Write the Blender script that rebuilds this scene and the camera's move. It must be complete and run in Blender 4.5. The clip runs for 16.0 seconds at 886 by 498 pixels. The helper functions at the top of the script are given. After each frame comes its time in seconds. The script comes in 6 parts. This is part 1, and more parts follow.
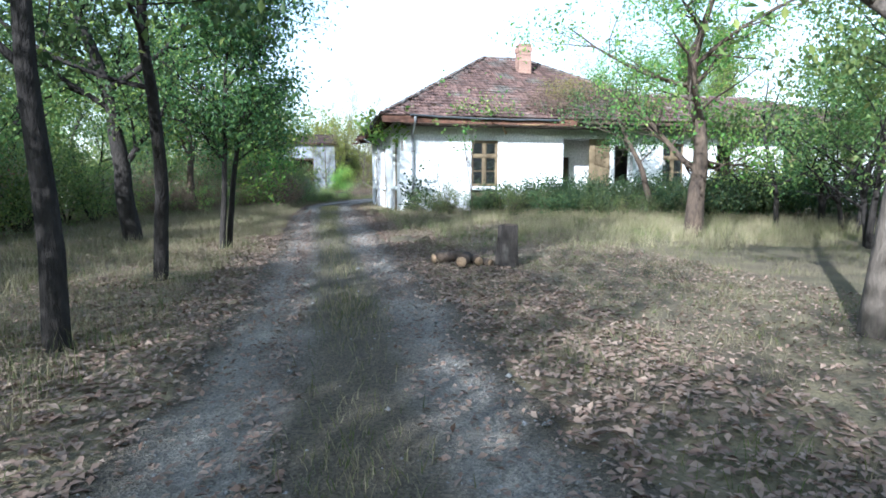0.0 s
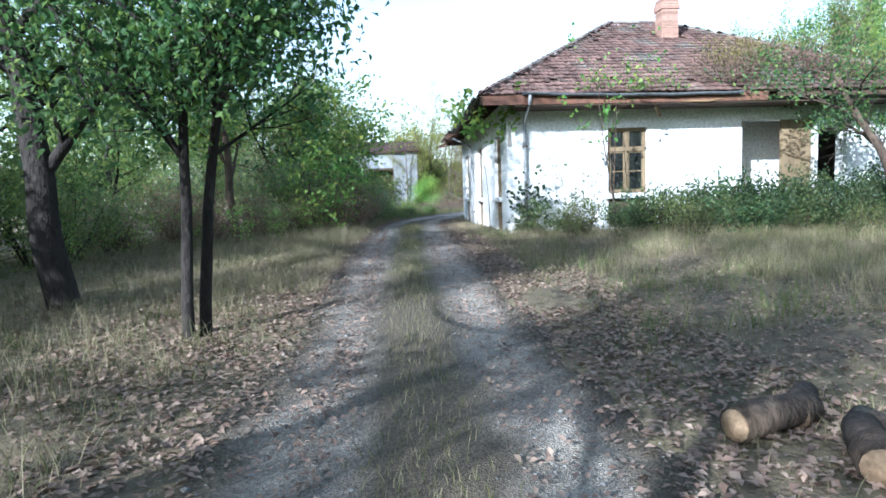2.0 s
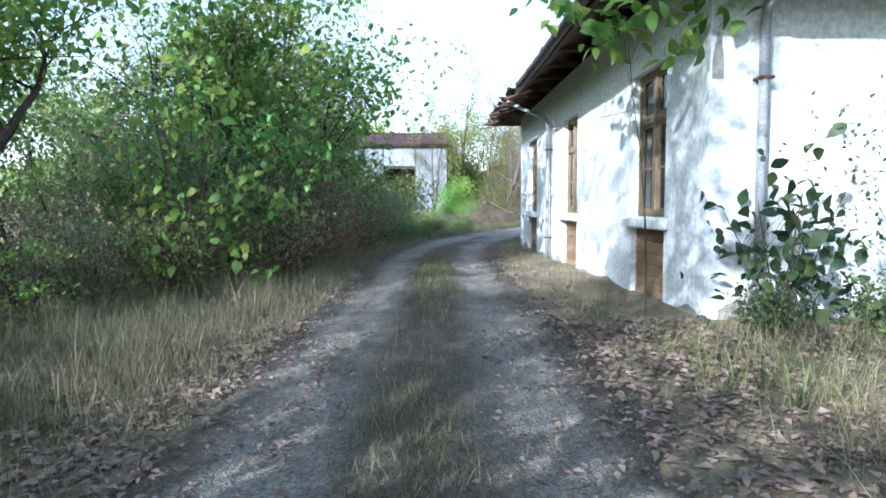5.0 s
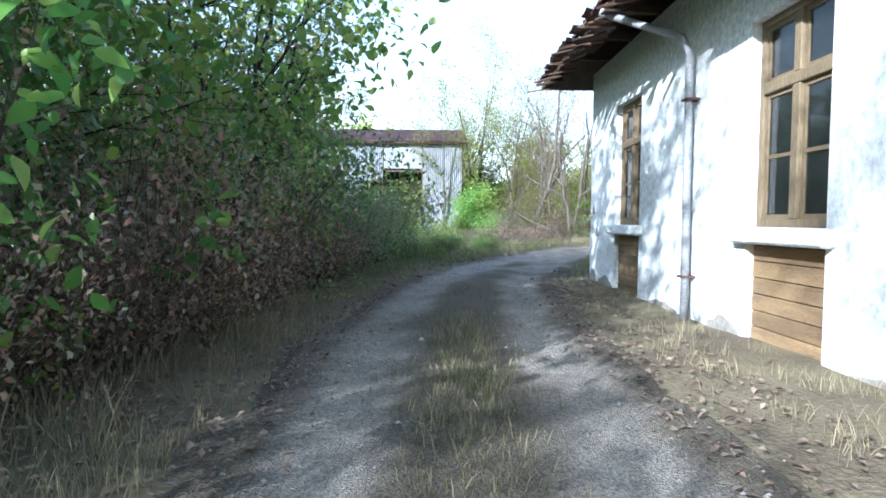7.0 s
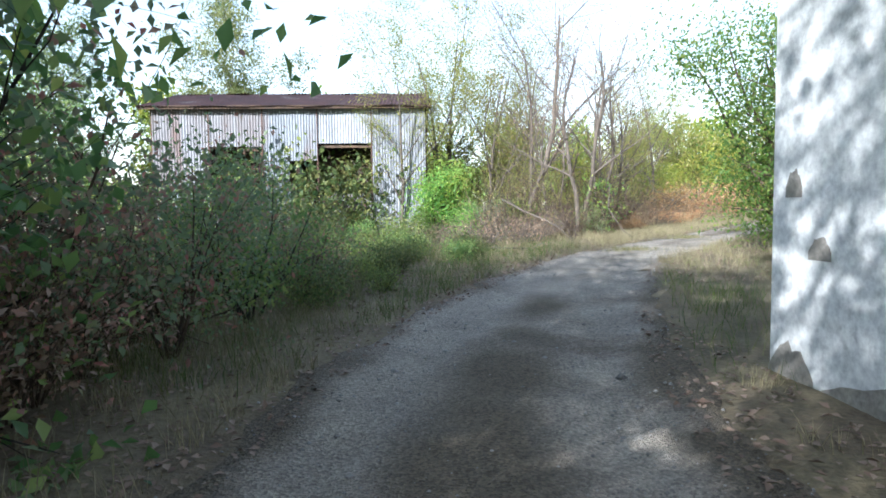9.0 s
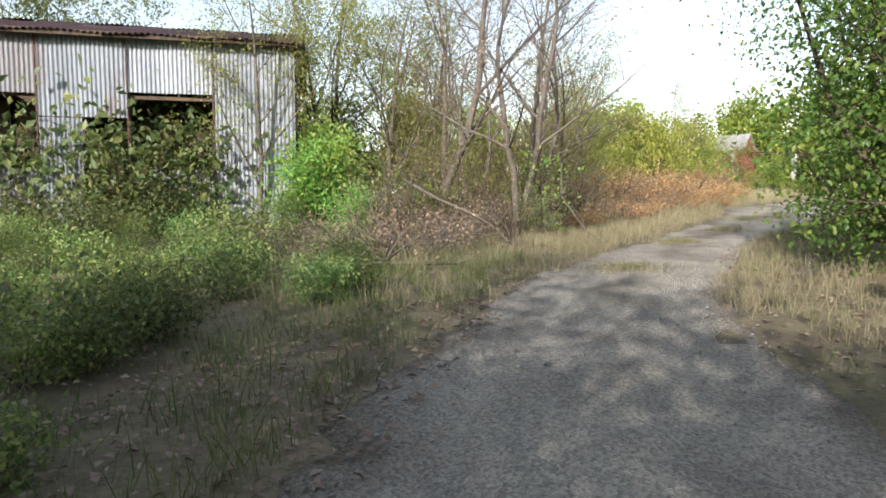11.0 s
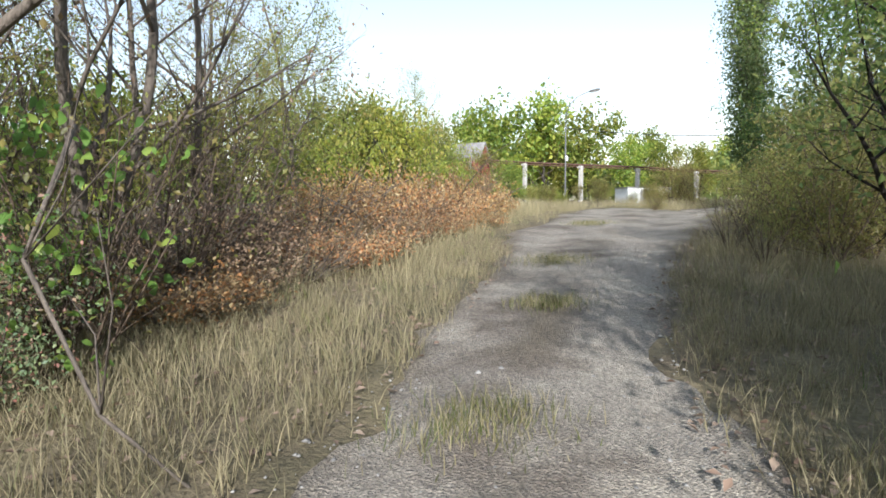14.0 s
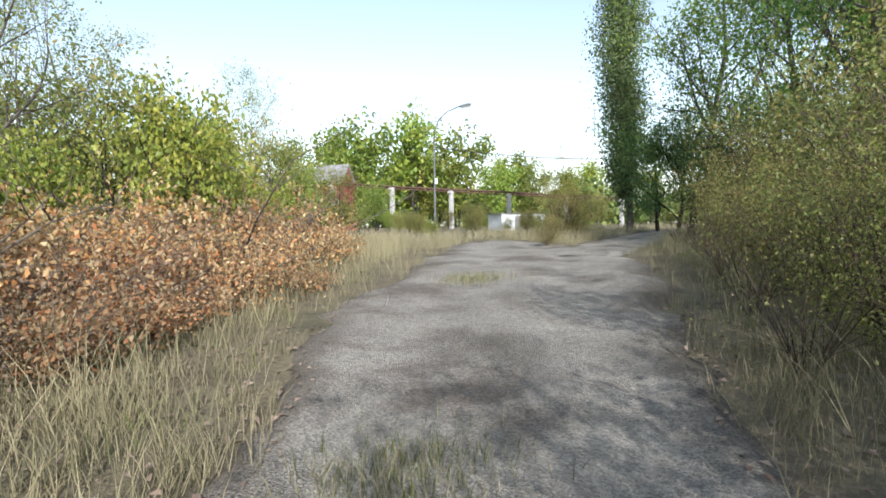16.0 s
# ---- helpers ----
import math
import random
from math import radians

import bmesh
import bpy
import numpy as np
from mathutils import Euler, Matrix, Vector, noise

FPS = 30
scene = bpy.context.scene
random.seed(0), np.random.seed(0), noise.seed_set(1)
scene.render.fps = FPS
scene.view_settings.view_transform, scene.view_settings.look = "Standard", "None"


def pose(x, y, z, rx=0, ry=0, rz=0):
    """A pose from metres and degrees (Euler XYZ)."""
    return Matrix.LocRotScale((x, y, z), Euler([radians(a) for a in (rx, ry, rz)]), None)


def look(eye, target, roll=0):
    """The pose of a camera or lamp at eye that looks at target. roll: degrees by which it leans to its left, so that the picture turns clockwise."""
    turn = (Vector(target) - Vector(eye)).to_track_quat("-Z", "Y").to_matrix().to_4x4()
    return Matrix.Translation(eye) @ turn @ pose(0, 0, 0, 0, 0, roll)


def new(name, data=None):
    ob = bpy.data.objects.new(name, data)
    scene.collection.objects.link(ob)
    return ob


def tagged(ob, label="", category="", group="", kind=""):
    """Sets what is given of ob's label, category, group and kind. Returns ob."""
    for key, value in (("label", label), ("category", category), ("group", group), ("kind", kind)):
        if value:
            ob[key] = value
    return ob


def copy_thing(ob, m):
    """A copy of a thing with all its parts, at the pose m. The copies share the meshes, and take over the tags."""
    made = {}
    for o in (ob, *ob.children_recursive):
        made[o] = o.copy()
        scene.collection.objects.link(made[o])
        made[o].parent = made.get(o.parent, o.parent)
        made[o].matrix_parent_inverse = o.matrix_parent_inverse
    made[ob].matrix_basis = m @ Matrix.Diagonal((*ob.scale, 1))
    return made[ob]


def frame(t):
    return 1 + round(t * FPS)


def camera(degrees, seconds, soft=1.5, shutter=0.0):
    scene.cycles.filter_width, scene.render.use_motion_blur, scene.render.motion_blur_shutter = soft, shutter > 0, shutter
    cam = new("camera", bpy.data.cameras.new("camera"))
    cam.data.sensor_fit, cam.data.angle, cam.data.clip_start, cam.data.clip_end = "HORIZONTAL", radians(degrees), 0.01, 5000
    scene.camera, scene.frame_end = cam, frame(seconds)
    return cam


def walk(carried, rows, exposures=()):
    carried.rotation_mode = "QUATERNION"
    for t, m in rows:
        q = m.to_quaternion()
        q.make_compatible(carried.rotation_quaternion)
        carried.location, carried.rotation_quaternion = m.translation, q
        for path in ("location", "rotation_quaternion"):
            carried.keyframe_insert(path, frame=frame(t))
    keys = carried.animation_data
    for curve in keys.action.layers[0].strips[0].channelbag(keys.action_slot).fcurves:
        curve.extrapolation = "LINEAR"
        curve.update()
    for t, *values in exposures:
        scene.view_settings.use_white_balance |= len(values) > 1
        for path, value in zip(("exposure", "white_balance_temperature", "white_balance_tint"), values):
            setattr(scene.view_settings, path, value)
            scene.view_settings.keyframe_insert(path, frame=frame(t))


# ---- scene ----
cam = camera(72.6, 16.0, soft=1.7)

# seconds, x, y, z, pitch, lean, yaw of the vehicle-borne camera
PATH = [
    (0, -3.411, -24.563, 1.118, -5.81, -0.02, -11.92),
    (0.5, -3.334, -22.855, 1.119, -5.12, 0.30, -9.18),
    (1, -3.300, -21.113, 1.123, -4.43, -0.20, -6.81),
    (1.5, -3.230, -19.284, 1.154, -3.44, 0.34, -5.46),
    (2, -3.180, -17.418, 1.152, -4.72, 1.74, -4.19),
    (2.5, -3.127, -15.583, 1.186, -5.42, 0.62, -3.45),
    (3, -3.043, -13.719, 1.240, -4.64, 2.07, -2.97),
    (3.5, -3.003, -11.798, 1.273, -3.14, 0.03, -2.48),
    (4, -2.816, -9.867, 1.288, -4.19, 3.19, -2.20),
    (4.5, -2.873, -7.921, 1.323, -4.96, -0.58, -1.86),
    (5.2, -2.900, -5.481, 1.314, -3.80, 0.40, -1.54),
    (5.7, -2.945, -3.786, 1.273, -3.72, 0.28, -1.31),
    (6.2, -2.987, -2.080, 1.214, -3.63, 0.16, -1.09),
    (6.8, -3.003, 0.046, 1.154, -3.46, 0.72, -0.83),
    (7, -2.974, 0.843, 1.196, -2.63, -0.54, -0.93),
    (7.5, -2.959, 2.641, 1.220, -4.07, 0.90, -1.22),
    (8, -2.808, 4.516, 1.244, -5.07, 1.50, -1.68),
    (8.2, -2.772, 5.273, 1.243, -5.50, 0.35, -2.01),
    (8.7, -2.679, 7.127, 1.276, -3.90, 0.54, -3.29),
    (9.2, -2.562, 8.802, 1.295, -3.62, 0.69, -4.87),
    (9.7, -2.412, 10.368, 1.292, -3.34, 0.85, -6.73),
    (10.3, -2.162, 12.196, 1.268, -2.58, 1.96, -9.54),
    (10.5, -2.079, 12.692, 1.278, -3.58, 1.65, -10.76),
    (11, -1.666, 14.024, 1.281, -4.89, -0.17, -13.62),
    (11.5, -1.023, 15.338, 1.291, -4.44, 0.76, -17.25),
    (12, -0.352, 16.582, 1.341, -3.46, -1.25, -21.19),
    (12.5, 0.469, 17.884, 1.427, -3.13, 0.35, -25.74),
    (13, 1.226, 19.027, 1.454, -3.13, 0.32, -29.89),
    (13.5, 2.108, 20.207, 1.503, -4.21, 1.24, -33.84),
    (14, 3.070, 21.277, 1.535, -4.17, 0.42, -37.19),
    (14.5, 4.138, 22.305, 1.583, -3.45, 0.79, -41.06),
    (15, 5.231, 23.286, 1.654, -3.54, -0.02, -44.37),
    (15.5, 6.448, 24.303, 1.740, -3.06, 1.03, -47.14),
    (16, 7.587, 25.213, 1.809, -1.94, 0.84, -49.28),
]
walk(cam, [(t, pose(x, y, z, 90 + pitch, lean, yaw)) for t, x, y, z, pitch, lean, yaw in PATH],
     [(0, 1.4, 5150, 9), (3, 1.5, 5050, 9), (8, 1.68, 5050, 9), (10.3, 1.2, 6250, 12), (12, 1.0, 6250, 12), (14, 0.88, 5900, 11), (16, 0.82, 5750, 10)])

# ---------------------------------------------------------------- light
SUN_TO = Vector((-0.8, -1.0, 0.6)).normalized()
sun = new("sun", bpy.data.lights.new("sun", "SUN"))
sun.data.energy, sun.data.angle, sun.data.color = 4.4, radians(0.6), (1.0, 0.95, 0.87)
sun.matrix_world = look(SUN_TO * 60, (0, 0, 0))
world = bpy.data.worlds.new("sky")
scene.world = world
world.use_nodes = True
wn = world.node_tree
sky = wn.nodes.new("ShaderNodeTexSky")
sky.sky_type, sky.sun_disc = "NISHITA", False
sky.sun_elevation, sky.sun_rotation = math.asin(SUN_TO.z), math.atan2(SUN_TO.x, SUN_TO.y)
sky.air_density, sky.dust_density, sky.ozone_density = 1.35, 1.0, 1.0
bg = wn.nodes["Background"]
bg.inputs["Strength"].default_value = 0.145
# thin high haze takes some of the blue out of the sky
grey, haze = wn.nodes.new("ShaderNodeRGBToBW"), wn.nodes.new("ShaderNodeMix")
haze.data_type = "RGBA"
haze.inputs[0].default_value = 0.42
wn.links.new(sky.outputs[0], grey.inputs[0])
wn.links.new(sky.outputs[0], haze.inputs[6])
wn.links.new(grey.outputs[0], haze.inputs[7])
wn.links.new(haze.outputs[2], bg.inputs["Color"])



# ---------------------------------------------------------------- materials
def mat(name, c1, c2, scale=4.0, rough=0.85, bump=0.15, fine=40.0, c3=None, patch=0.6, metal=0.0,
        vary=0.0, island=0.0, stretch=(1, 1, 1), spec=0.3, dirt=None, gravel=0.0):
    """A worn surface: two colours at two scales, stains of a third, grain as relief."""
    m = bpy.data.materials.new(name)
    m.use_nodes = True
    n, l = m.node_tree.nodes, m.node_tree.links
    b = n["Principled BSDF"]
    b.inputs["Roughness"].default_value, b.inputs["Metallic"].default_value = rough, metal
    b.inputs["Specular IOR Level"].default_value = spec
    geo = n.new("ShaderNodeNewGeometry")
    mp = n.new("ShaderNodeMapping")
    mp.inputs["Scale"].default_value = stretch
    l.new(geo.outputs["Position"], mp.inputs["Vector"])

    def noise_tex(sc, detail=6.0):
        t = n.new("ShaderNodeTexNoise")
        t.inputs["Scale"].default_value, t.inputs["Detail"].default_value = sc, detail
        t.inputs["Roughness"].default_value = 0.62
        l.new(mp.outputs[0], t.inputs["Vector"])
        return t

    def mix(a, bcol, fac, kind="MIX"):
        x = n.new("ShaderNodeMix")
        x.data_type, x.blend_type = "RGBA", kind
        for sock, val in ((6, a), (7, bcol), (0, fac)):
            if isinstance(val, (int, float)):
                x.inputs[sock].default_value = val
            elif isinstance(val, tuple):
                x.inputs[sock].default_value = (*val, 1)
            else:
                l.new(val, x.inputs[sock])
        return x.outputs[2]

    def ramp(src, lo, hi):
        r = n.new("ShaderNodeMapRange")
        r.inputs[1].default_value, r.inputs[2].default_value = lo, hi
        l.new(src, r.inputs[0])
        return r.outputs[0]

    big, small = noise_tex(scale), noise_tex(fine, 3.0)
    col = mix(c1, c2, ramp(big.outputs[0], 0.36, 0.64))
    if c3:
        col = mix(col, c3, ramp(noise_tex(scale * 0.37).outputs[0], patch, patch + 0.12))
    if dirt:
        at = n.new("ShaderNodeAttribute")
        at.attribute_name = "dirt"
        col = mix(col, dirt, at.outputs["Fac"])
    col = mix(col, mix((0.72, 0.72, 0.72), (1.22, 1.22, 1.22), ramp(small.outputs[0], 0.3, 0.7)), 1.0, "MULTIPLY")
    for amount, node, out in ((vary, "ShaderNodeObjectInfo", "Random"), (island, "ShaderNodeNewGeometry", "Random Per Island")):
        if amount:
            src = n.new(node).outputs[out]
            col = mix(col, mix((1 - amount,) * 3, (1 + amount,) * 3, src), 1.0, "MULTIPLY")
    height = None
    if gravel:
        vo = n.new("ShaderNodeTexVoronoi")
        vo.inputs["Scale"].default_value = gravel
        l.new(mp.outputs[0], vo.inputs["Vector"])
        bw = n.new("ShaderNodeRGBToBW")
        l.new(vo.outputs["Color"], bw.inputs[0])
        col = mix(col, mix((0.66, 0.66, 0.67), (1.3, 1.29, 1.27), ramp(bw.outputs[0], 0.15, 0.85)), 1.0, "MULTIPLY")
        height = vo.outputs["Distance"]
    l.new(col, b.inputs["Base Color"])
    if bump:
        add = n.new("ShaderNodeMath")
        add.operation = "ADD"
        l.new(height or big.outputs[0], add.inputs[0])
        l.new(small.outputs[0], add.inputs[1])
        bp = n.new("ShaderNodeBump")
        bp.inputs["Strength"].default_value, bp.inputs["Distance"].default_value = bump, 0.05
        l.new(add.outputs[0], bp.inputs["Height"])
        l.new(bp.outputs[0], b.inputs["Normal"])
    return m


def leaf_mat(name, colours, thin=0.5, rough=0.45, hue=0.03):
    """Leaves: each its own colour out of a few, with light passing through."""
    m = bpy.data.materials.new(name)
    m.use_nodes = True
    n, l = m.node_tree.nodes, m.node_tree.links
    b, out = n["Principled BSDF"], n["Material Output"]
    b.inputs["Roughness"].default_value = rough
    b.inputs["Specular IOR Level"].default_value = 0.45
    r = n.new("ShaderNodeValToRGB")
    src = n.new("ShaderNodeNewGeometry")
    l.new(src.outputs["Random Per Island"], r.inputs[0])
    el = r.color_ramp.elements
    while len(el) < len(colours):
        el.new(0.5)
    for i, c in enumerate(colours):
        el[i].position = i / max(1, len(colours) - 1)
        el[i].color = (*c, 1)
    info = n.new("ShaderNodeObjectInfo")
    hsv = n.new("ShaderNodeHueSaturation")
    mr = n.new("ShaderNodeMapRange")
    mr.inputs[3].default_value, mr.inputs[4].default_value = 0.65, 1.2
    hu, wn2 = n.new("ShaderNodeMapRange"), n.new("ShaderNodeTexWhiteNoise")
    wn2.noise_dimensions = "1D"
    l.new(info.outputs["Random"], wn2.inputs["W"])
    hu.inputs[3].default_value, hu.inputs[4].default_value = 0.5 - hue, 0.5 + hue * 0.6
    l.new(wn2.outputs["Value"], hu.inputs[0])
    l.new(hu.outputs[0], hsv.inputs["Hue"])
    l.new(info.outputs["Random"], mr.inputs[0])
    l.new(mr.outputs[0], hsv.inputs["Value"])
    l.new(r.outputs[0], hsv.inputs["Color"])
    l.new(hsv.outputs[0], b.inputs["Base Color"])
    tr = n.new("ShaderNodeBsdfTranslucent")
    l.new(hsv.outputs[0], tr.inputs["Color"])
    mx = n.new("ShaderNodeMixShader")
    mx.inputs[0].default_value = thin
    l.new(b.outputs[0], mx.inputs[1])
    l.new(tr.outputs[0], mx.inputs[2])
    l.new(mx.outputs[0], out.inputs["Surface"])
    return m


def glass_mat():
    """Old dusty window glass."""
    m = bpy.data.materials.new("window_glass")
    m.use_nodes = True
    n, l = m.node_tree.nodes, m.node_tree.links
    n.remove(n["Principled BSDF"])
    gl, tp, mx = n.new("ShaderNodeBsdfGlossy"), n.new("ShaderNodeBsdfTransparent"), n.new("ShaderNodeMixShader")
    fr = n.new("ShaderNodeFresnel")
    fr.inputs[0].default_value = 1.5
    gl.inputs["Roughness"].default_value = 0.04
    tp.inputs["Color"].default_value = (0.75, 0.8, 0.78, 1)
    l.new(fr.outputs[0], mx.inputs[0])
    l.new(tp.outputs[0], mx.inputs[1])
    l.new(gl.outputs[0], mx.inputs[2])
    du, m2 = n.new("ShaderNodeBsdfDiffuse"), n.new("ShaderNodeMixShader")
    du.inputs["Color"].default_value = (0.32, 0.34, 0.34, 1)
    m2.inputs[0].default_value = 0.05
    l.new(mx.outputs[0], m2.inputs[1])
    l.new(du.outputs[0], m2.inputs[2])
    l.new(m2.outputs[0], n["Material Output"].inputs["Surface"])
    return m


M = dict(
    soil=mat("leafy_soil", (0.132, 0.102, 0.066), (0.204, 0.168, 0.096), 1.3, 0.95, 0.6, 25, (0.105, 0.092, 0.052), 0.54),
    track=mat("gravel_track", (0.30, 0.265, 0.222), (0.43, 0.38, 0.31), 1.4, 0.92, 0.7, 110, (0.20, 0.165, 0.13), 0.54, dirt=(0.15, 0.122, 0.085), gravel=62.0),
    stone=mat("gravel_stone", (0.22, 0.21, 0.195), (0.32, 0.305, 0.28), 8, 0.85, 0.2, 40, island=0.35),
    lime=mat("limewash", (0.80, 0.80, 0.77), (0.74, 0.74, 0.71), 1.2, 0.9, 0.25, 14, (0.62, 0.60, 0.55), 0.66),
    plaster=mat("bare_plaster", (0.36, 0.33, 0.28), (0.26, 0.24, 0.21), 3, 0.95, 0.4, 20),
    ochre=mat("ochre_painted_wood", (0.235, 0.175, 0.10), (0.17, 0.125, 0.072), 3, 0.7, 0.25, 60, (0.20, 0.14, 0.08), 0.6, stretch=(1, 1, 0.2)),
    board=mat("weathered_board", (0.30, 0.20, 0.10), (0.20, 0.13, 0.07), 3, 0.8, 0.3, 50, (0.12, 0.09, 0.06), 0.6, vary=0.2, stretch=(0.4, 0.4, 3)),
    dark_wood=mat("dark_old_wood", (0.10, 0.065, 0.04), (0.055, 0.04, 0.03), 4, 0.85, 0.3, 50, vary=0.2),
    lamp_grey=mat("painted_lamp_steel", (0.15, 0.15, 0.145), (0.10, 0.10, 0.10), 6, 0.6, 0.1, 40),
    fascia=mat("red_brown_fascia", (0.20, 0.095, 0.058), (0.125, 0.068, 0.046), 4, 0.8, 0.3, 50),
    tile=mat("clay_tile", (0.19, 0.115, 0.09), (0.125, 0.08, 0.066), 2.0, 0.9, 0.35, 35, (0.135, 0.12, 0.10), 0.53, vary=0.35, island=0.35),
    tile_grey=mat("lichen_ridge_tile", (0.24, 0.20, 0.17), (0.15, 0.115, 0.095), 5.0, 0.9, 0.35, 35, (0.33, 0.31, 0.28), 0.55, vary=0.35),
    zinc=mat("old_zinc", (0.36, 0.36, 0.36), (0.27, 0.27, 0.27), 6, 0.7, 0.1, 40, (0.22, 0.16, 0.12), 0.64, metal=0.15),
    gutter=mat("dull_gutter_zinc", (0.13, 0.135, 0.14), (0.085, 0.09, 0.095), 5, 0.65, 0.1, 40, (0.10, 0.075, 0.06), 0.58, metal=0.2),
    black_tin=mat("dark_tin", (0.05, 0.05, 0.05), (0.09, 0.08, 0.07), 6, 0.6, 0.1, 40, metal=0.3),
    brick=mat("red_brick", (0.36, 0.23, 0.17), (0.29, 0.18, 0.135), 5, 0.9, 0.3, 40, vary=0.25),
    mortar=mat("mortar", (0.36, 0.33, 0.29), (0.28, 0.26, 0.23), 6, 0.95, 0.3, 50),
    sheet=mat("weathered_corrugated_metal", (0.27, 0.285, 0.305), (0.19, 0.205, 0.225), 1.2, 0.6, 0.05, 25, (0.15, 0.085, 0.06), 0.5, metal=0.2, vary=0.25, stretch=(1.6, 1.6, 0.22)),
    pale_sheet=mat("pale_corrugated_metal", (0.30, 0.31, 0.325), (0.21, 0.22, 0.24), 1.2, 0.55, 0.05, 25, (0.22, 0.15, 0.11), 0.62, metal=0.2, vary=0.15, stretch=(1.6, 1.6, 0.22)),
    rusty_sheet=mat("rust_streaked_corrugated_metal", (0.26, 0.265, 0.28), (0.16, 0.14, 0.135), 0.9, 0.65, 0.08, 25, (0.13, 0.07, 0.05), 0.54, metal=0.2, vary=0.08, stretch=(2.2, 2.2, 0.25)),
    rust_sheet=mat("rusted_corrugated_roof", (0.085, 0.042, 0.038), (0.05, 0.03, 0.03), 1.5, 0.75, 0.1, 25, (0.16, 0.135, 0.13), 0.62, metal=0.2),
    rust=mat("rusty_steel", (0.13, 0.07, 0.05), (0.085, 0.05, 0.04), 5, 0.8, 0.2, 40, metal=0.3),
    concrete=mat("concrete", (0.44, 0.425, 0.39), (0.33, 0.315, 0.29), 3, 0.9, 0.2, 40),
    white=mat("white_render", (0.78, 0.78, 0.76), (0.70, 0.70, 0.68), 2, 0.8, 0.1, 20),
    red_wall=mat("red_facade", (0.26, 0.06, 0.055), (0.20, 0.05, 0.048), 2, 0.8, 0.1, 20),
    grey_roof=mat("grey_roof", (0.26, 0.25, 0.245), (0.19, 0.185, 0.18), 2, 0.8, 0.1, 20),
    # room surfaces coloured dark, which stands for the dimness indoors
    inside=mat("shade_toned_room_plaster", (0.16, 0.155, 0.145), (0.11, 0.105, 0.10), 2, 0.9, 0.1, 20),
    bark=mat("dark_bark", (0.044, 0.037, 0.031), (0.025, 0.021, 0.018), 5, 0.95, 0.9, 28, (0.08, 0.075, 0.062), 0.6, stretch=(1, 1, 0.3)),
    brown_bark=mat("brown_bark", (0.125, 0.09, 0.062), (0.065, 0.048, 0.036), 5, 0.95, 0.9, 24, (0.16, 0.14, 0.105), 0.6, stretch=(1, 1, 0.3)),
    pale_bark=mat("pale_grey_bark", (0.155, 0.128, 0.102), (0.10, 0.082, 0.066), 5, 0.92, 0.5, 28, (0.10, 0.085, 0.07), 0.58, stretch=(1, 1, 0.35)),
    cut=mat("cut_wood", (0.36, 0.25, 0.15), (0.26, 0.175, 0.105), 9, 0.85, 0.2, 40),
    wire=mat("wire", (0.04, 0.04, 0.04), (0.06, 0.06, 0.06), 5, 0.6, 0.0),
    lamp_glass=mat("lamp_cover", (0.35, 0.36, 0.36), (0.28, 0.29, 0.29), 5, 0.3, 0.0),
    glass=glass_mat(),
    leaf_dark=leaf_mat("dark_green_leaf", [(0.063, 0.129, 0.052), (0.102, 0.196, 0.067), (0.144, 0.259, 0.078), (0.280, 0.385, 0.087)]),
    leaf_mid=leaf_mat("green_leaf", [(0.128, 0.217, 0.071), (0.179, 0.292, 0.086), (0.247, 0.351, 0.099), (0.404, 0.463, 0.128)]),
    leaf_bright=leaf_mat("bright_green_leaf", [(0.15, 0.23, 0.045), (0.23, 0.315, 0.052), (0.32, 0.375, 0.06), (0.46, 0.45, 0.09)]),
    leaf_olive=leaf_mat("olive_leaf", [(0.17, 0.20, 0.055), (0.25, 0.275, 0.068), (0.34, 0.33, 0.085), (0.38, 0.29, 0.11)]),
    leaf_thicket=leaf_mat("thicket_leaf", [(0.17, 0.24, 0.14), (0.22, 0.31, 0.16), (0.25, 0.34, 0.16), (0.34, 0.40, 0.17), (0.20, 0.28, 0.16), (0.30, 0.36, 0.20), (0.44, 0.31, 0.22), (0.48, 0.21, 0.16)], 0.6),
    leaf_shrub=leaf_mat("dark_shrub_leaf", [(0.036, 0.072, 0.034), (0.058, 0.104, 0.044), (0.085, 0.135, 0.05), (0.15, 0.19, 0.06)]),
    leaf_red=leaf_mat("reddish_withered_leaf", [(0.38, 0.22, 0.17), (0.32, 0.23, 0.17), (0.43, 0.33, 0.25), (0.24, 0.29, 0.15), (0.46, 0.22, 0.16), (0.25, 0.19, 0.15)], 0.45, 0.65, 0.01),
    leaf_weed=leaf_mat("weed_leaf", [(0.085, 0.125, 0.05), (0.125, 0.18, 0.06), (0.18, 0.225, 0.07), (0.27, 0.27, 0.09)]),
    leaf_maple=leaf_mat("maple_leaf", [(0.120, 0.240, 0.060), (0.180, 0.336, 0.072), (0.240, 0.408, 0.084), (0.432, 0.504, 0.108)], 0.6),
    leaf_pale=leaf_mat("pale_grey_green_leaf", [(0.138, 0.196, 0.081), (0.184, 0.253, 0.092), (0.253, 0.310, 0.115), (0.310, 0.333, 0.138)]),
    leaf_airy=leaf_mat("yellowing_leaf", [(0.20, 0.26, 0.07), (0.29, 0.33, 0.08), (0.38, 0.38, 0.10), (0.44, 0.37, 0.12)], 0.6),
    leaf_brown=leaf_mat("withered_orange_leaf", [(0.27, 0.15, 0.07), (0.52, 0.235, 0.075), (0.53, 0.36, 0.16), (0.21, 0.13, 0.07), (0.57, 0.46, 0.24), (0.38, 0.21, 0.09)], 0.35, 0.7, 0.012),
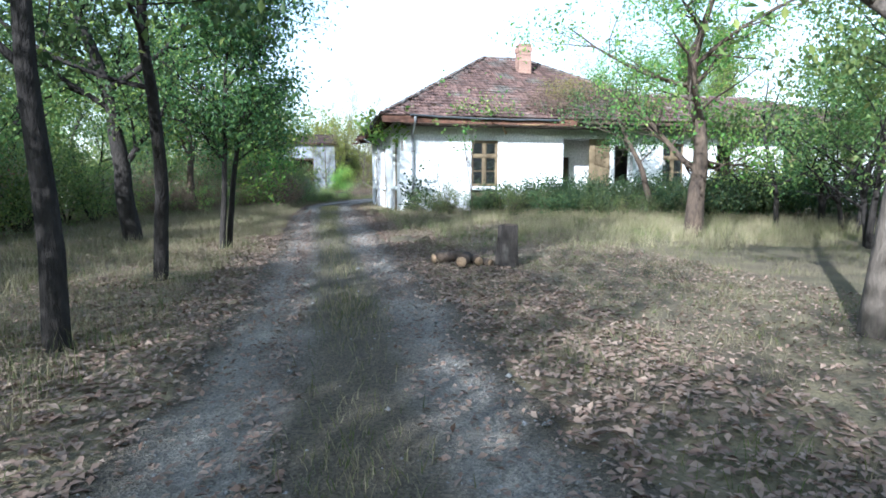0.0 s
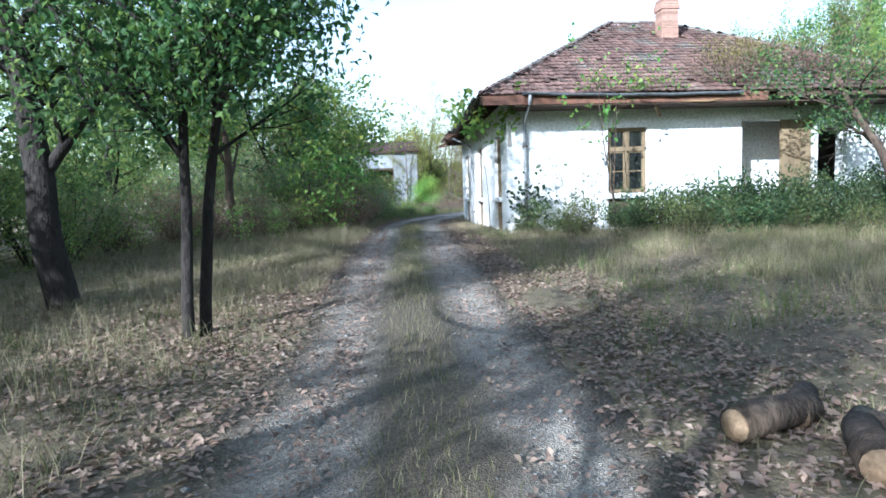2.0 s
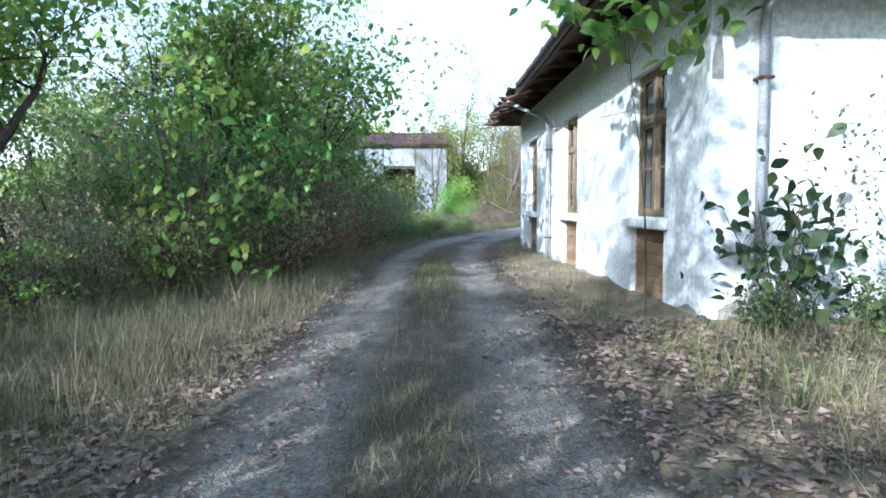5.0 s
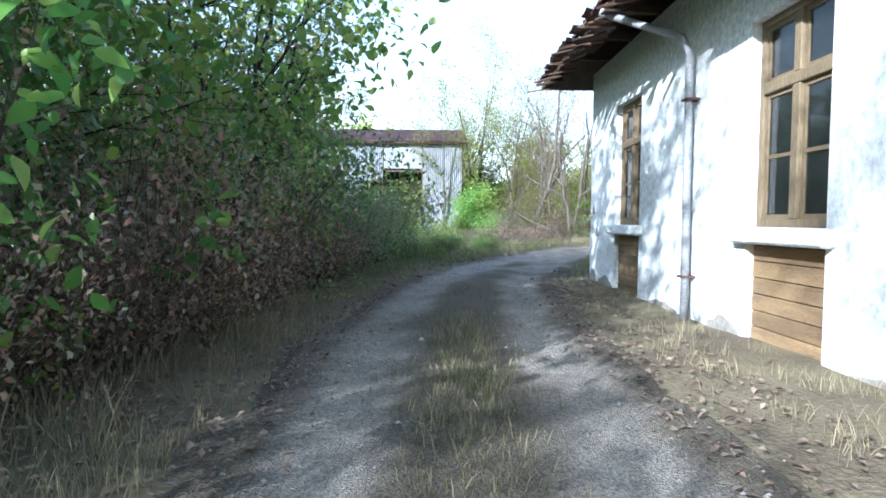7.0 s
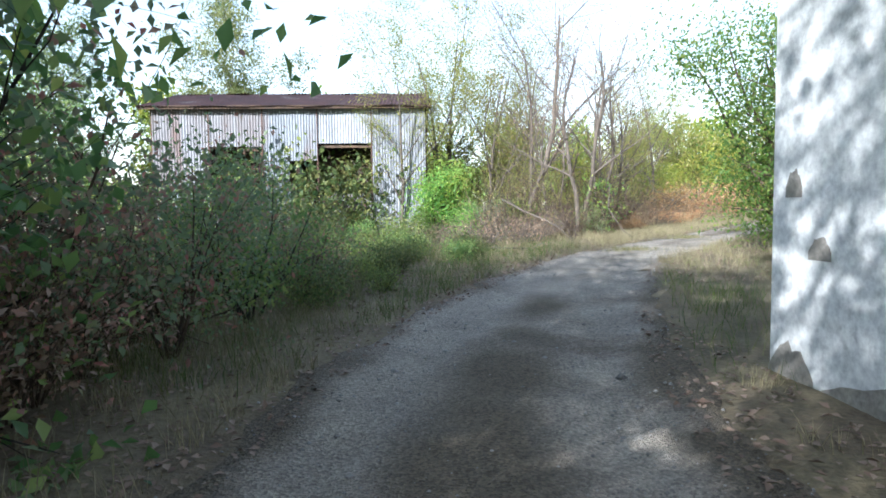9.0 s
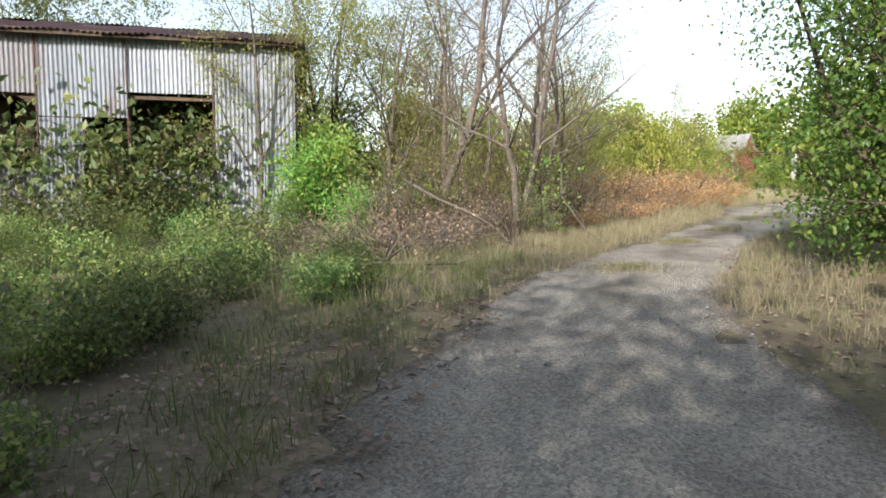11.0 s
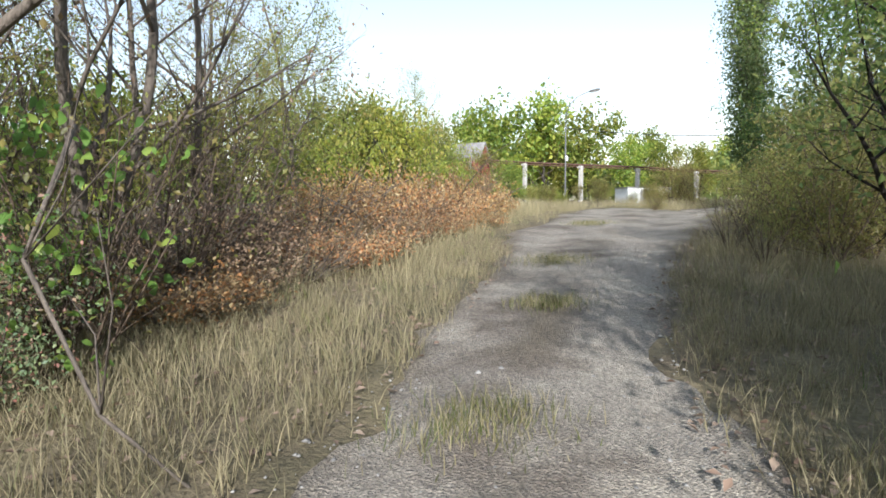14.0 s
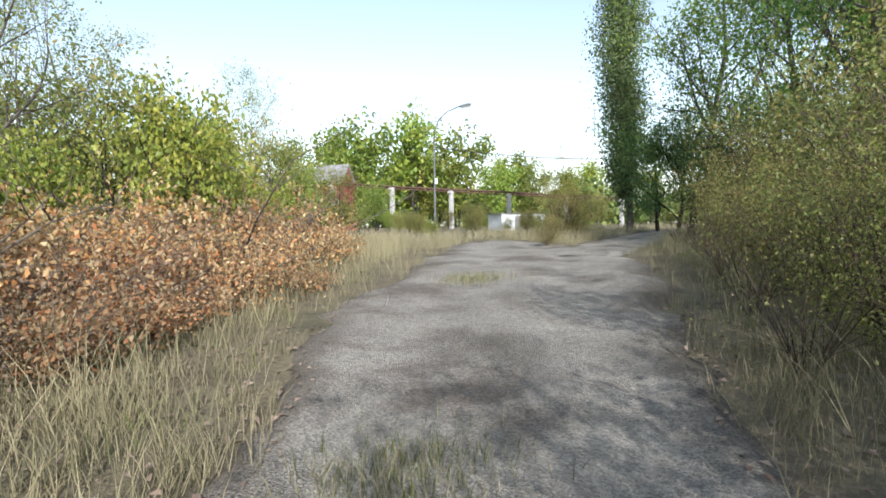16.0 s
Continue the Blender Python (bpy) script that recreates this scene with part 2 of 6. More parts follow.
    leaf_dry=leaf_mat("dry_brown_leaf", [(0.24, 0.165, 0.105), (0.33, 0.225, 0.145), (0.18, 0.125, 0.08), (0.42, 0.30, 0.20)], 0.3, 0.75, 0.004),
    litter=leaf_mat("fallen_leaf", [(0.25, 0.16, 0.11), (0.33, 0.23, 0.165), (0.40, 0.30, 0.22), (0.17, 0.105, 0.07)], 0.1, 0.75, 0.004),
    straw=leaf_mat("straw_grass", [(0.213, 0.181, 0.106), (0.300, 0.256, 0.144), (0.388, 0.331, 0.194), (0.188, 0.188, 0.088)], 0.3, 0.7, 0.004),
    grass=leaf_mat("green_grass", [(0.07, 0.12, 0.025), (0.11, 0.16, 0.035), (0.17, 0.19, 0.05), (0.26, 0.24, 0.10)], 0.3, 0.6),
)


# ---------------------------------------------------------------- mesh helpers
def raw(name, verts, faces, material, parent=None, label="", smooth=False):
    me = bpy.data.meshes.new(name)
    me.from_pydata(verts, [], faces)
    me.materials.append(material)
    if smooth:
        me.polygons.foreach_set("use_smooth", [True] * len(me.polygons))
    ob = new(name, me)
    if parent:
        ob.parent = parent
    if label:
        tagged(ob, label)
    return ob


def part(name, bm, material, parent=None, label="", smooth=False):
    me = bpy.data.meshes.new(name)
    bm.to_mesh(me)
    bm.free()
    me.materials.append(material)
    if smooth:
        me.polygons.foreach_set("use_smooth", [True] * len(me.polygons))
    ob = new(name, me)
    if parent:
        ob.parent = parent
    if label:
        tagged(ob, label)
    return ob


def box(bm, x0, y0, z0, x1, y1, z1, bevel=0.0, m=None):
    r = bmesh.ops.create_cube(bm, size=1)
    vs = r["verts"]
    bmesh.ops.scale(bm, vec=(x1 - x0, y1 - y0, z1 - z0), verts=vs)
    bmesh.ops.translate(bm, vec=((x0 + x1) / 2, (y0 + y1) / 2, (z0 + z1) / 2), verts=vs)
    if m is not None:
        bmesh.ops.transform(bm, matrix=m, verts=vs)
    if bevel:
        es = {e for v in vs for e in v.link_edges}
        bmesh.ops.bevel(bm, geom=list(es), offset=bevel, segments=1, affect="EDGES")
    return bm


def boxed(name, dims, material, parent=None, label="", bevel=0.0, m=None):
    return part(name, box(bmesh.new(), *dims, bevel, m), material, parent, label)


def tube_data(V, Fc, pts, radii, n=6, cap=True):
    """Adds a round bar along pts to the lists of vertices and faces."""
    pts = [Vector(p) for p in pts]
    base = len(V)
    a = None
    for i, p in enumerate(pts):
        d = (pts[min(i + 1, len(pts) - 1)] - pts[max(i - 1, 0)]).normalized()
        if a is None:
            a = d.orthogonal() if abs(d.z) > 0.99 else d.cross(Vector((0, 0, 1)))
        a = (a - d * a.dot(d)).normalized()
        b = d.cross(a)
        for k in range(n):
            w = 2 * math.pi * k / n
            V.append(tuple(p + (a * math.cos(w) + b * math.sin(w)) * radii[i]))
    for i in range(len(pts) - 1):
        for k in range(n):
            q = base + i * n
            Fc.append((q + k, q + (k + 1) % n, q + n + (k + 1) % n, q + n + k))
    if cap:
        Fc.append(tuple(base + k for k in reversed(range(n))))
        Fc.append(tuple(base + (len(pts) - 1) * n + k for k in range(n)))


def tube(name, pts, radii, material, parent=None, label="", n=8):
    V, Fc = [], []
    if isinstance(radii, (int, float)):
        radii = [radii] * len(pts)
    tube_data(V, Fc, pts, radii, n)
    return raw(name, V, Fc, material, parent, label, True)


def empty(name, label, category, at=(0, 0, 0), group="", kind=""):
    ob = new(name)
    ob.location = at
    return tagged(ob, label, category, group, kind)


# ---------------------------------------------------------------- terrain
def rise(s):
    """Height gained along the way past the bend: a slope, a steeper stretch and an almost flat top."""
    soft = lambda v: 1.5 * np.logaddexp(0, np.asarray(v) / 1.5)
    s = np.clip(s, 0, 130)
    return 0.027 * s + 0.027 * soft(s - 14) - 0.043 * soft(s - 27)


def levels(x, y):
    """Height of the ground, without its small unevenness."""
    f = np.clip((np.asarray(y) + 13) / 12, 0, 1)
    return 0.32 * f * f * (3 - 2 * f) - 0.2 + rise((np.asarray(x) + 2) * 0.65 + (np.asarray(y) - 13) * 0.76)


def level(x, y):
    return float(levels(x, y))


ROAD = [(-17, -52, 1.3), (-9.0, -40, 1.3), (-5.2, -31, 1.3), (-3.6, -25, 1.3), (-3.15, -19.5, 1.3), (-3.05, -12, 1.35), (-3.0, -5, 1.35),
        (-2.8, 3, 1.4), (-2.55, 8.5, 1.45), (-1.7, 13, 1.45), (0.95, 18.75, 1.2), (4.0, 22.25, 1.08), (6.45, 24.4, 1.05), (8.35, 25.8, 1.15), (10.35, 27.15, 1.4),
        (12.35, 28.7, 1.85), (15.6, 30.3, 2.1), (18.7, 32.4, 2.15), (22.6, 35.6, 1.6), (26.0, 38.2, 0.7)]
BRANCH = [(19, 31.2, 0.9), (24.5, 33.0, 1.2), (31, 34.9, 1.2), (40, 37.5, 1.2), (58, 41, 1.2)]


def spline(rows, step=0.25):
    """A smooth line through rows of x, y, half width."""
    p = np.array(rows, float)
    out = []
    for i in range(len(p) - 1):
        a, b, c, d = p[max(i - 1, 0)], p[i], p[i + 1], p[min(i + 2, len(p) - 1)]
        k = max(2, int(np.hypot(*(c - b)[:2]) / step))
        for t in np.linspace(0, 1, k, endpoint=False):
            out.append(0.5 * ((2 * b) + (c - a) * t + (2 * a - 5 * b + 4 * c - d) * t * t + (3 * b - a - 3 * c + d) * t ** 3))
    out.append(p[-1])
    return np.array(out)


MAIN_LINE, BRANCH_LINE = spline(ROAD), spline(BRANCH)


def off_road(x, y):
    """Signed distance from the road's edge (negative on it) and from its middle."""
    best, mid = np.full(x.shape, 1e9), np.full(x.shape, 1e9)
    for line in (MAIN_LINE, BRANCH_LINE):
        for px, py, w in line[::2]:
            d = np.hypot(x - px, y - py)
            best = np.minimum(best, d - w)
            mid = np.minimum(mid, d)
    return best, mid


def wobble(x, y, s):
    return noise.noise(Vector((x * s, y * s, 3.1)))


def make_ground():
    def axis(lo, hi, near0, near1, step):
        core = np.arange(near0, near1 + step / 2, step)
        grow = np.cumsum(step * 1.16 ** np.arange(1, 46))
        left, right = near0 - grow[::-1], near1 + grow
        return np.concatenate([left[left > lo], core, right[right < hi]])
    xs, ys = axis(-700, 700, -14, 26, 0.4), axis(-600, 800, -28, 42, 0.4)
    gx, gy = np.meshgrid(xs, ys)
    dip = np.clip(-0.06 - off_road(gx, gy)[0] * 0.5, 0, 0.4) * 0.3
    V = []
    for j, y in enumerate(ys):
        for i, x in enumerate(xs):
            V.append((x, y, level(x, y) + 0.05 * wobble(x, y, 0.45) + 0.02 * wobble(x, y, 1.9) - dip[j, i]))
    nx = len(xs)
    Fc = [(j * nx + i, j * nx + i + 1, (j + 1) * nx + i + 1, (j + 1) * nx + i) for j in range(len(ys) - 1) for i in range(nx - 1)]
    ob = raw("ground", V, Fc, M["soil"], smooth=True)
    return tagged(ob, "brown leafy soil with dry grass and moss", "ground", kind="structure")


def make_road(name, line, label):
    """A track with two wheel ruts, a raised middle and ragged edges that dip into the ground."""
    V, Fc, soil = [], [], []
    cross = np.linspace(-1.3, 1.3, 41)
    for i, (x, y, w) in enumerate(line):
        a, b = line[max(i - 1, 0)], line[min(i + 1, len(line) - 1)]
        d = np.array([b[0] - a[0], b[1] - a[1]])
        d /= np.hypot(*d) + 1e-9
        for u in cross:
            px, py = x + d[1] * u * w, y - d[0] * u * w
            edge = abs(u) - 0.84 + 0.16 * wobble(px, py, 0.8) + 0.14 * wobble(px, py, 2.7)
            rut = math.exp(-((abs(u) * w - 0.72) / 0.30) ** 2)
            z = level(px, py) + 0.035 - 0.04 * rut + 0.014 * wobble(px, py, 2.5) + 0.006 * wobble(px, py, 7.0) - max(0, edge) * 0.38
            wide = min(1, max(0, (w - 1.85) / 0.8))
            late = min(1, max(0, (py - 10) / 6))
            g = (1 - rut) * (0.95 - 0.75 * wide) * (1 - 0.8 * late) + max(0, edge + 0.2) * 3.2 + 0.5 * wobble(px, py, 0.7) + 0.5 * wobble(px, py, 2.2) - 0.25 - 0.15 * wide
            patch = min(1, max(0, 0.15 + 2.2 * wobble(px + 7, py, 0.55)))
            g += 0.9 * math.exp(-(u * w / (0.34 - 0.06 * late)) ** 2) * (1 - wide) * (1 - late + late * patch)
            soil.append(min(1, max(0, g)))
            V.append((px, py, z))
    n = len(cross)
    for i in range(len(line) - 1):
        for k in range(n - 1):
            Fc.append((i * n + k, i * n + k + 1, (i + 1) * n + k + 1, (i + 1) * n + k))
    ob = raw(name, V, Fc, M["track"], smooth=True)
    ob.data.attributes.new("dirt", "FLOAT", "POINT").data.foreach_set("value", soil)
    return tagged(ob, label, "road", kind="structure")


make_ground()
make_road("road", MAIN_LINE, "grey gravel track with two worn wheel ruts")
make_road("road", BRANCH_LINE, "narrow grey gravel side track through dry grass")


# ---------------------------------------------------------------- plants
def leaf_mesh(name, centres, size, material, parent, seed, up=0.4, label="", flat=0.0, fine=False):
    """Many small folded leaves, one at each centre, as one mesh."""
    r = np.random.default_rng(seed)
    n = len(centres)
    d = r.normal(size=(n, 3))
    d[:, 2] = d[:, 2] * (1 - flat) - (0.0 if flat else 0.55)
    d /= np.linalg.norm(d, axis=1)[:, None] + 1e-9
    nrm = r.normal(size=(n, 3))
    nrm[:, 2] = np.abs(nrm[:, 2]) + up
    s = np.cross(d, nrm)
    s /= np.linalg.norm(s, axis=1)[:, None] + 1e-9
    k = np.cross(s, d)
    ln = size * r.uniform(0.6, 1.35, n)[:, None]
    c = np.asarray(centres)
    base, tip = c - d * ln * 0.5, c + d * ln * 0.5 - k * ln * 0.12
    lft, rgt = c + s * ln * 0.29 + k * ln * 0.10, c - s * ln * 0.29 + k * ln * 0.10
    if fine:
        rim = [base]
        for f, g, h in ((0.16, 0.20, 0.05), (0.40, 0.30, 0.09), (0.72, 0.19, 0.02)):
            rim.append(base + d * ln * f + s * ln * g + k * ln * h)
        rim.append(tip)
        for f, g, h in ((0.72, 0.19, 0.02), (0.40, 0.30, 0.09), (0.16, 0.20, 0.05)):
            rim.append(base + d * ln * f - s * ln * g + k * ln * h)
        co = np.stack(rim, 1).reshape(-1, 3)
        q = np.arange(n) * 8
        fc = np.concatenate([np.stack([q + a, q + b, q + e], 1) for a, b, e in ((0, 1, 7), (1, 2, 7), (2, 6, 7), (2, 3, 6), (3, 5, 6), (3, 4, 5))])
        return fast(name, co, fc, material, parent, label)
    co = np.stack([base, lft, tip, rgt], 1).reshape(-1, 3)
    q = np.arange(n) * 4
    fc = np.concatenate([np.stack([q, q + 1, q + 2], 1), np.stack([q, q + 2, q + 3], 1)])
    return fast(name, co, fc, material, parent, label)


def fast(name, co, fc, material, parent=None, label=""):
    """A mesh of triangles out of arrays."""
    me = bpy.data.meshes.new(name)
    me.vertices.add(len(co))
    me.vertices.foreach_set("co", np.asarray(co, np.float32).ravel())
    me.loops.add(len(fc) * 3)
    me.loops.foreach_set("vertex_index", np.asarray(fc, np.int32).ravel())
    me.polygons.add(len(fc))
    me.polygons.foreach_set("loop_start", np.arange(len(fc), dtype=np.int32) * 3)
    me.polygons.foreach_set("loop_total", np.full(len(fc), 3, np.int32))
    me.update(calc_edges=True)
    me.materials.append(material)
    ob = new(name, me)
    if parent:
        ob.parent = parent
    if label:
        tagged(ob, label)
    return ob


def grow(rnd, start, way, length, r0, V, Fc, tips, depth, bend=0.25, rise=0.1, kids=4, spread=0.8, n=6, taper=0.35, kid_from=0.35, reach=1.0):
    """A bent limb with smaller limbs; collects the places where leaves sit."""
    steps = max(2 if n == 3 else 3, int(length / (0.7 if n == 3 else 0.45)))
    p, d = Vector(start), Vector(way).normalized()
    pts, rad = [p.copy()], [r0]
    for i in range(steps):
        d = (d + Vector((rnd.gauss(0, bend), rnd.gauss(0, bend), rnd.gauss(0, bend) * 0.6 + rise)) * 0.5).normalized()
        p = p + d * (length / steps)
        pts.append(p.copy())
        rad.append(r0 * (1 - (1 - taper) * (i + 1) / steps))
    tube_data(V, Fc, pts, rad, n, cap=False)
    if depth == 0:
        tips.extend(pts[1:])
        return pts
    for k in range(kids):
        f = kid_from + (1 - kid_from) * (k + rnd.random()) / kids
        i = min(len(pts) - 1, max(1, int(f * (len(pts) - 1))))
        side = Vector((rnd.gauss(0, 1), rnd.gauss(0, 1), rnd.gauss(0, 0.4))).normalized()
        dd = ((pts[i] - pts[i - 1]).normalized() * (1 - spread * 0.5) + side * spread).normalized()
        grow(rnd, pts[i], dd, length * reach * rnd.uniform(0.35, 0.62), rad[i] * rnd.uniform(0.42, 0.62), V, Fc, tips, depth - 1,
             bend * 1.2, rise, max(3, kids - 2), spread, {8: 6, 6: 4}.get(n, 3), taper, 0.2)
    tips.append(pts[-1])
    return pts


def plant(name, label, category, at, seed, height, r0, bark, leafm, leaves, size, stems=1, lean=(0, 0), kids=6, spread=0.85,
          depth=3, clump=0.18, bare=0.35, bend=0.2, low=None, high=None, group="", flat=0.0, squash=1.0, fan=0.35, reach=1.0, fine=False):
    """A tree or bush: tapered stems with limbs, and a crown of single leaves round the twigs."""
    rnd = random.Random(seed)
    thing = empty(name, label, category, at, group)
    V, Fc, tips = [], [], []
    for s in range(stems):
        if stems > 1:
            w = 2 * math.pi * (s + rnd.random() * 0.6) / stems
            way = (math.cos(w) * fan + lean[0], math.sin(w) * fan + lean[1], 1)
            st = (math.cos(w) * r0 * 2.2, math.sin(w) * r0 * 2.2, -0.1)
        else:
            way, st = (lean[0], lean[1], 1), (0, 0, -0.12)
        grow(rnd, st, way, height * rnd.uniform(0.8, 1.0), r0, V, Fc, tips, depth, bend, 0.12, kids, spread, 8, 0.25, bare, reach)
    raw("trunk", V, Fc, bark, thing, smooth=True)
    t = np.array([tuple(p) for p in tips])
    if low is not None:
        t = t[t[:, 2] > low]
    if high is not None:
        t = t[t[:, 2] < high]
    r = np.random.default_rng(seed)
    if leaves and len(t):
        c = t[r.integers(0, len(t), leaves)] + r.normal(size=(leaves, 3)) * clump * np.array([1, 1, squash])
        c[:, 2] = np.maximum(c[:, 2], 0.03)
        c = c[~((off_road(c[:, 0] + at[0], c[:, 1] + at[1])[1] < 0.9) & (c[:, 2] < 2.7))]
        leaf_mesh("crown", c, size, leafm, thing, seed + 1, flat=flat, fine=fine)
    return thing


def put(ob, x, y, s=1.0, turn=0.0, sz=None, dz=0.0):
    """A copy of a plant, turned and scaled, on the ground."""
    m = pose(x, y, level(x, y) + dz, 0, 0, turn) @ Matrix.Diagonal((s, s, sz or s, 1))
    return copy_thing(ob, m)


# ---------------------------------------------------------------- house
GZ = 0.05   # foot of the house walls
house = empty("house", "abandoned whitewashed single-storey house with hipped clay tile roof", "house")


def wall(name, along, a0, a1, at, thick, z0, z1, holes, material, parent, label=""):
    """A straight wall with openings through it: along 'x' or 'y', its outer face at `at`, growing by `thick`."""
    bm = bmesh.new()
    cuts = sorted({a0, a1, *[h[0] for h in holes], *[h[1] for h in holes]})
    zcuts = sorted({z0, z1, *[h[2] for h in holes], *[h[3] for h in holes]})
    for p, q in zip(cuts, cuts[1:]):
        for s, e in zip(zcuts, zcuts[1:]):
            if not any(h[0] <= (p + q) / 2 <= h[1] and h[2] <= (s + e) / 2 <= h[3] for h in holes):
                lo, hi = min(at, at + thick), max(at, at + thick)
                if along == "x":
                    box(bm, p, lo, s, q, hi, e)
                else:
                    box(bm, lo, p, s, hi, q, e)
    bmesh.ops.remove_doubles(bm, verts=bm.verts, dist=0.0005)
    return part(name, bm, material, parent, label)


WW, SILL, HEAD = 1.17, 1.17, 3.08
WALL_TOP = 3.95
FRONT_WINDOWS = [2.98]
SIDE_WINDOWS = [1.10, 5.36, 9.52]
front_holes = [(x, x + WW, SILL, HEAD) for x in FRONT_WINDOWS]
wall("wall", "x", 0.0, 7.05, 0.0, 0.5, GZ, WALL_TOP, front_holes + [(2.98, 2.98 + WW, GZ + 0.12, SILL - 0.16)], M["lime"], house, "whitewashed front wall with flaking paint")
side_holes = []
for y in SIDE_WINDOWS:
    side_holes += [(y, y + WW, SILL, HEAD), (y, y + WW, GZ + 0.03, SILL - 0.16)]
wall("wall", "y", 0.5, 12.2, 0.0, 0.5, GZ, WALL_TOP, side_holes, M["lime"], house, "whitewashed side wall in dappled sun")
wall("wall", "x", 9.3, 27.0, 0.0, 0.5, GZ, WALL_TOP, [(9.42, 10.35, SILL, HEAD - 0.1), (11.8, 12.85, SILL, HEAD), (14.5, 15.6, 0.3, HEAD), (18, 19.1, SILL, HEAD), (21.5, 22.6, SILL, HEAD)], M["lime"], house)
wall("wall", "x", 7.05, 9.3, 1.5, 0.4, GZ, WALL_TOP, [(7.2, 8.0, 0.3, 2.5)], M["lime"], house, "shaded back wall of the porch")
boxed("wall", (6.6, 0.5, GZ, 7.05, 1.5, WALL_TOP), M["lime"], house)
boxed("wall", (9.3, 0.5, GZ, 9.75, 1.5, WALL_TOP), M["lime"], house)
boxed("lintel", (7.05, 0.02, 3.22, 9.3, 0.45, WALL_TOP), M["lime"], house)
wall("wall", "x", 0.5, 27.0, 12.2, -0.4, GZ, WALL_TOP, [], M["lime"], house)
boxed("wall", (26.6, 0.5, GZ, 27.0, 11.8, WALL_TOP), M["lime"], house)
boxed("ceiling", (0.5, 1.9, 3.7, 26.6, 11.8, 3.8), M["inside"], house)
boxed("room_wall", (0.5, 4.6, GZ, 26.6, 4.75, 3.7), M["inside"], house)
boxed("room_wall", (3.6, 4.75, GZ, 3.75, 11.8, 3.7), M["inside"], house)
boxed("floorboards", (0.5, 0.5, 0.2, 26.6, 11.8, 0.28), M["dark_wood"], house)
boxed("porch_floor", (7.05, -0.1, GZ, 9.3, 1.5, 0.3), M["plaster"], house)
boxed("porch_door", (7.22, 1.56, 0.3, 7.98, 1.62, 2.5), M["dark_wood"], house, "dark wooden porch door standing in shade", 0.01)
boxed("porch_screen", (8.32, 0.1, 0.3, 9.28, 0.18, 3.22), M["ochre"], house, "ochre painted wooden porch panel", 0.01)
for x in (8.6, 8.9):
    boxed("batten", (x, 0.07, 0.3, x + 0.05, 0.1, 3.22), M["ochre"], house)
# flaked plinth: ragged patches where the whitewash fell off
def flake(a0, z0, w, h, seed, face):
    rnd = random.Random(seed)
    n = 11
    rim = [(a0 + w * i / n, z0) for i in range(n + 1)] + [(a0 + w * (n - i) / n, z0 + h * (0.25 + 0.75 * math.sin(math.pi * (i + 0.5) / (n + 1)) * rnd.uniform(0.75, 1.1))) for i in range(n + 1)]
    to = (lambda a, z, d: (-d, a, z)) if face == "side" else (lambda a, z, d: (a, -d, z))
    V = [to(a, z, 0.006) for a, z in rim] + [to(a, z, -0.002) for a, z in rim]
    m = len(rim)
    Fc = [tuple(range(m))] + [(i, (i + 1) % m, m + (i + 1) % m, m + i) for i in range(m)]
    raw("plaster_patch", V, Fc, M["plaster"], house, "bare grey plaster where the whitewash fell off")


for k, (a, w, h) in enumerate(((0.1, 0.5, 0.3), (2.75, 1.1, 0.22), (6.6, 0.6, 0.35), (8.1, 0.9, 0.24), (10.75, 0.8, 0.4), (11.75, 0.4, 0.55), (4.3, 0.7, 0.2))):
    flake(a, GZ + 0.02, w * 1.15, h * 0.55, k, "side")
for k, (a, z, w, h) in enumerate(((0.15, 0.1, 0.9, 0.35), (1.6, 0.1, 1.1, 0.25), (4.6, 0.12, 1.4, 0.4), (11.75, 2.1, 0.18, 0.3), (0.02, 2.6, 0.12, 0.5), (2.14, 2.72, 0.17, 0.1), (2.52, 2.74, 0.1, 0.06))):
    flake(a, z, w, h, 20 + k, "front")
for k, (a, z, w, h) in enumerate(((11.62, 0.95, 0.2, 0.16), (11.9, 1.35, 0.16, 0.2))):
    flake(a, z, w, h, 30 + k, "side")


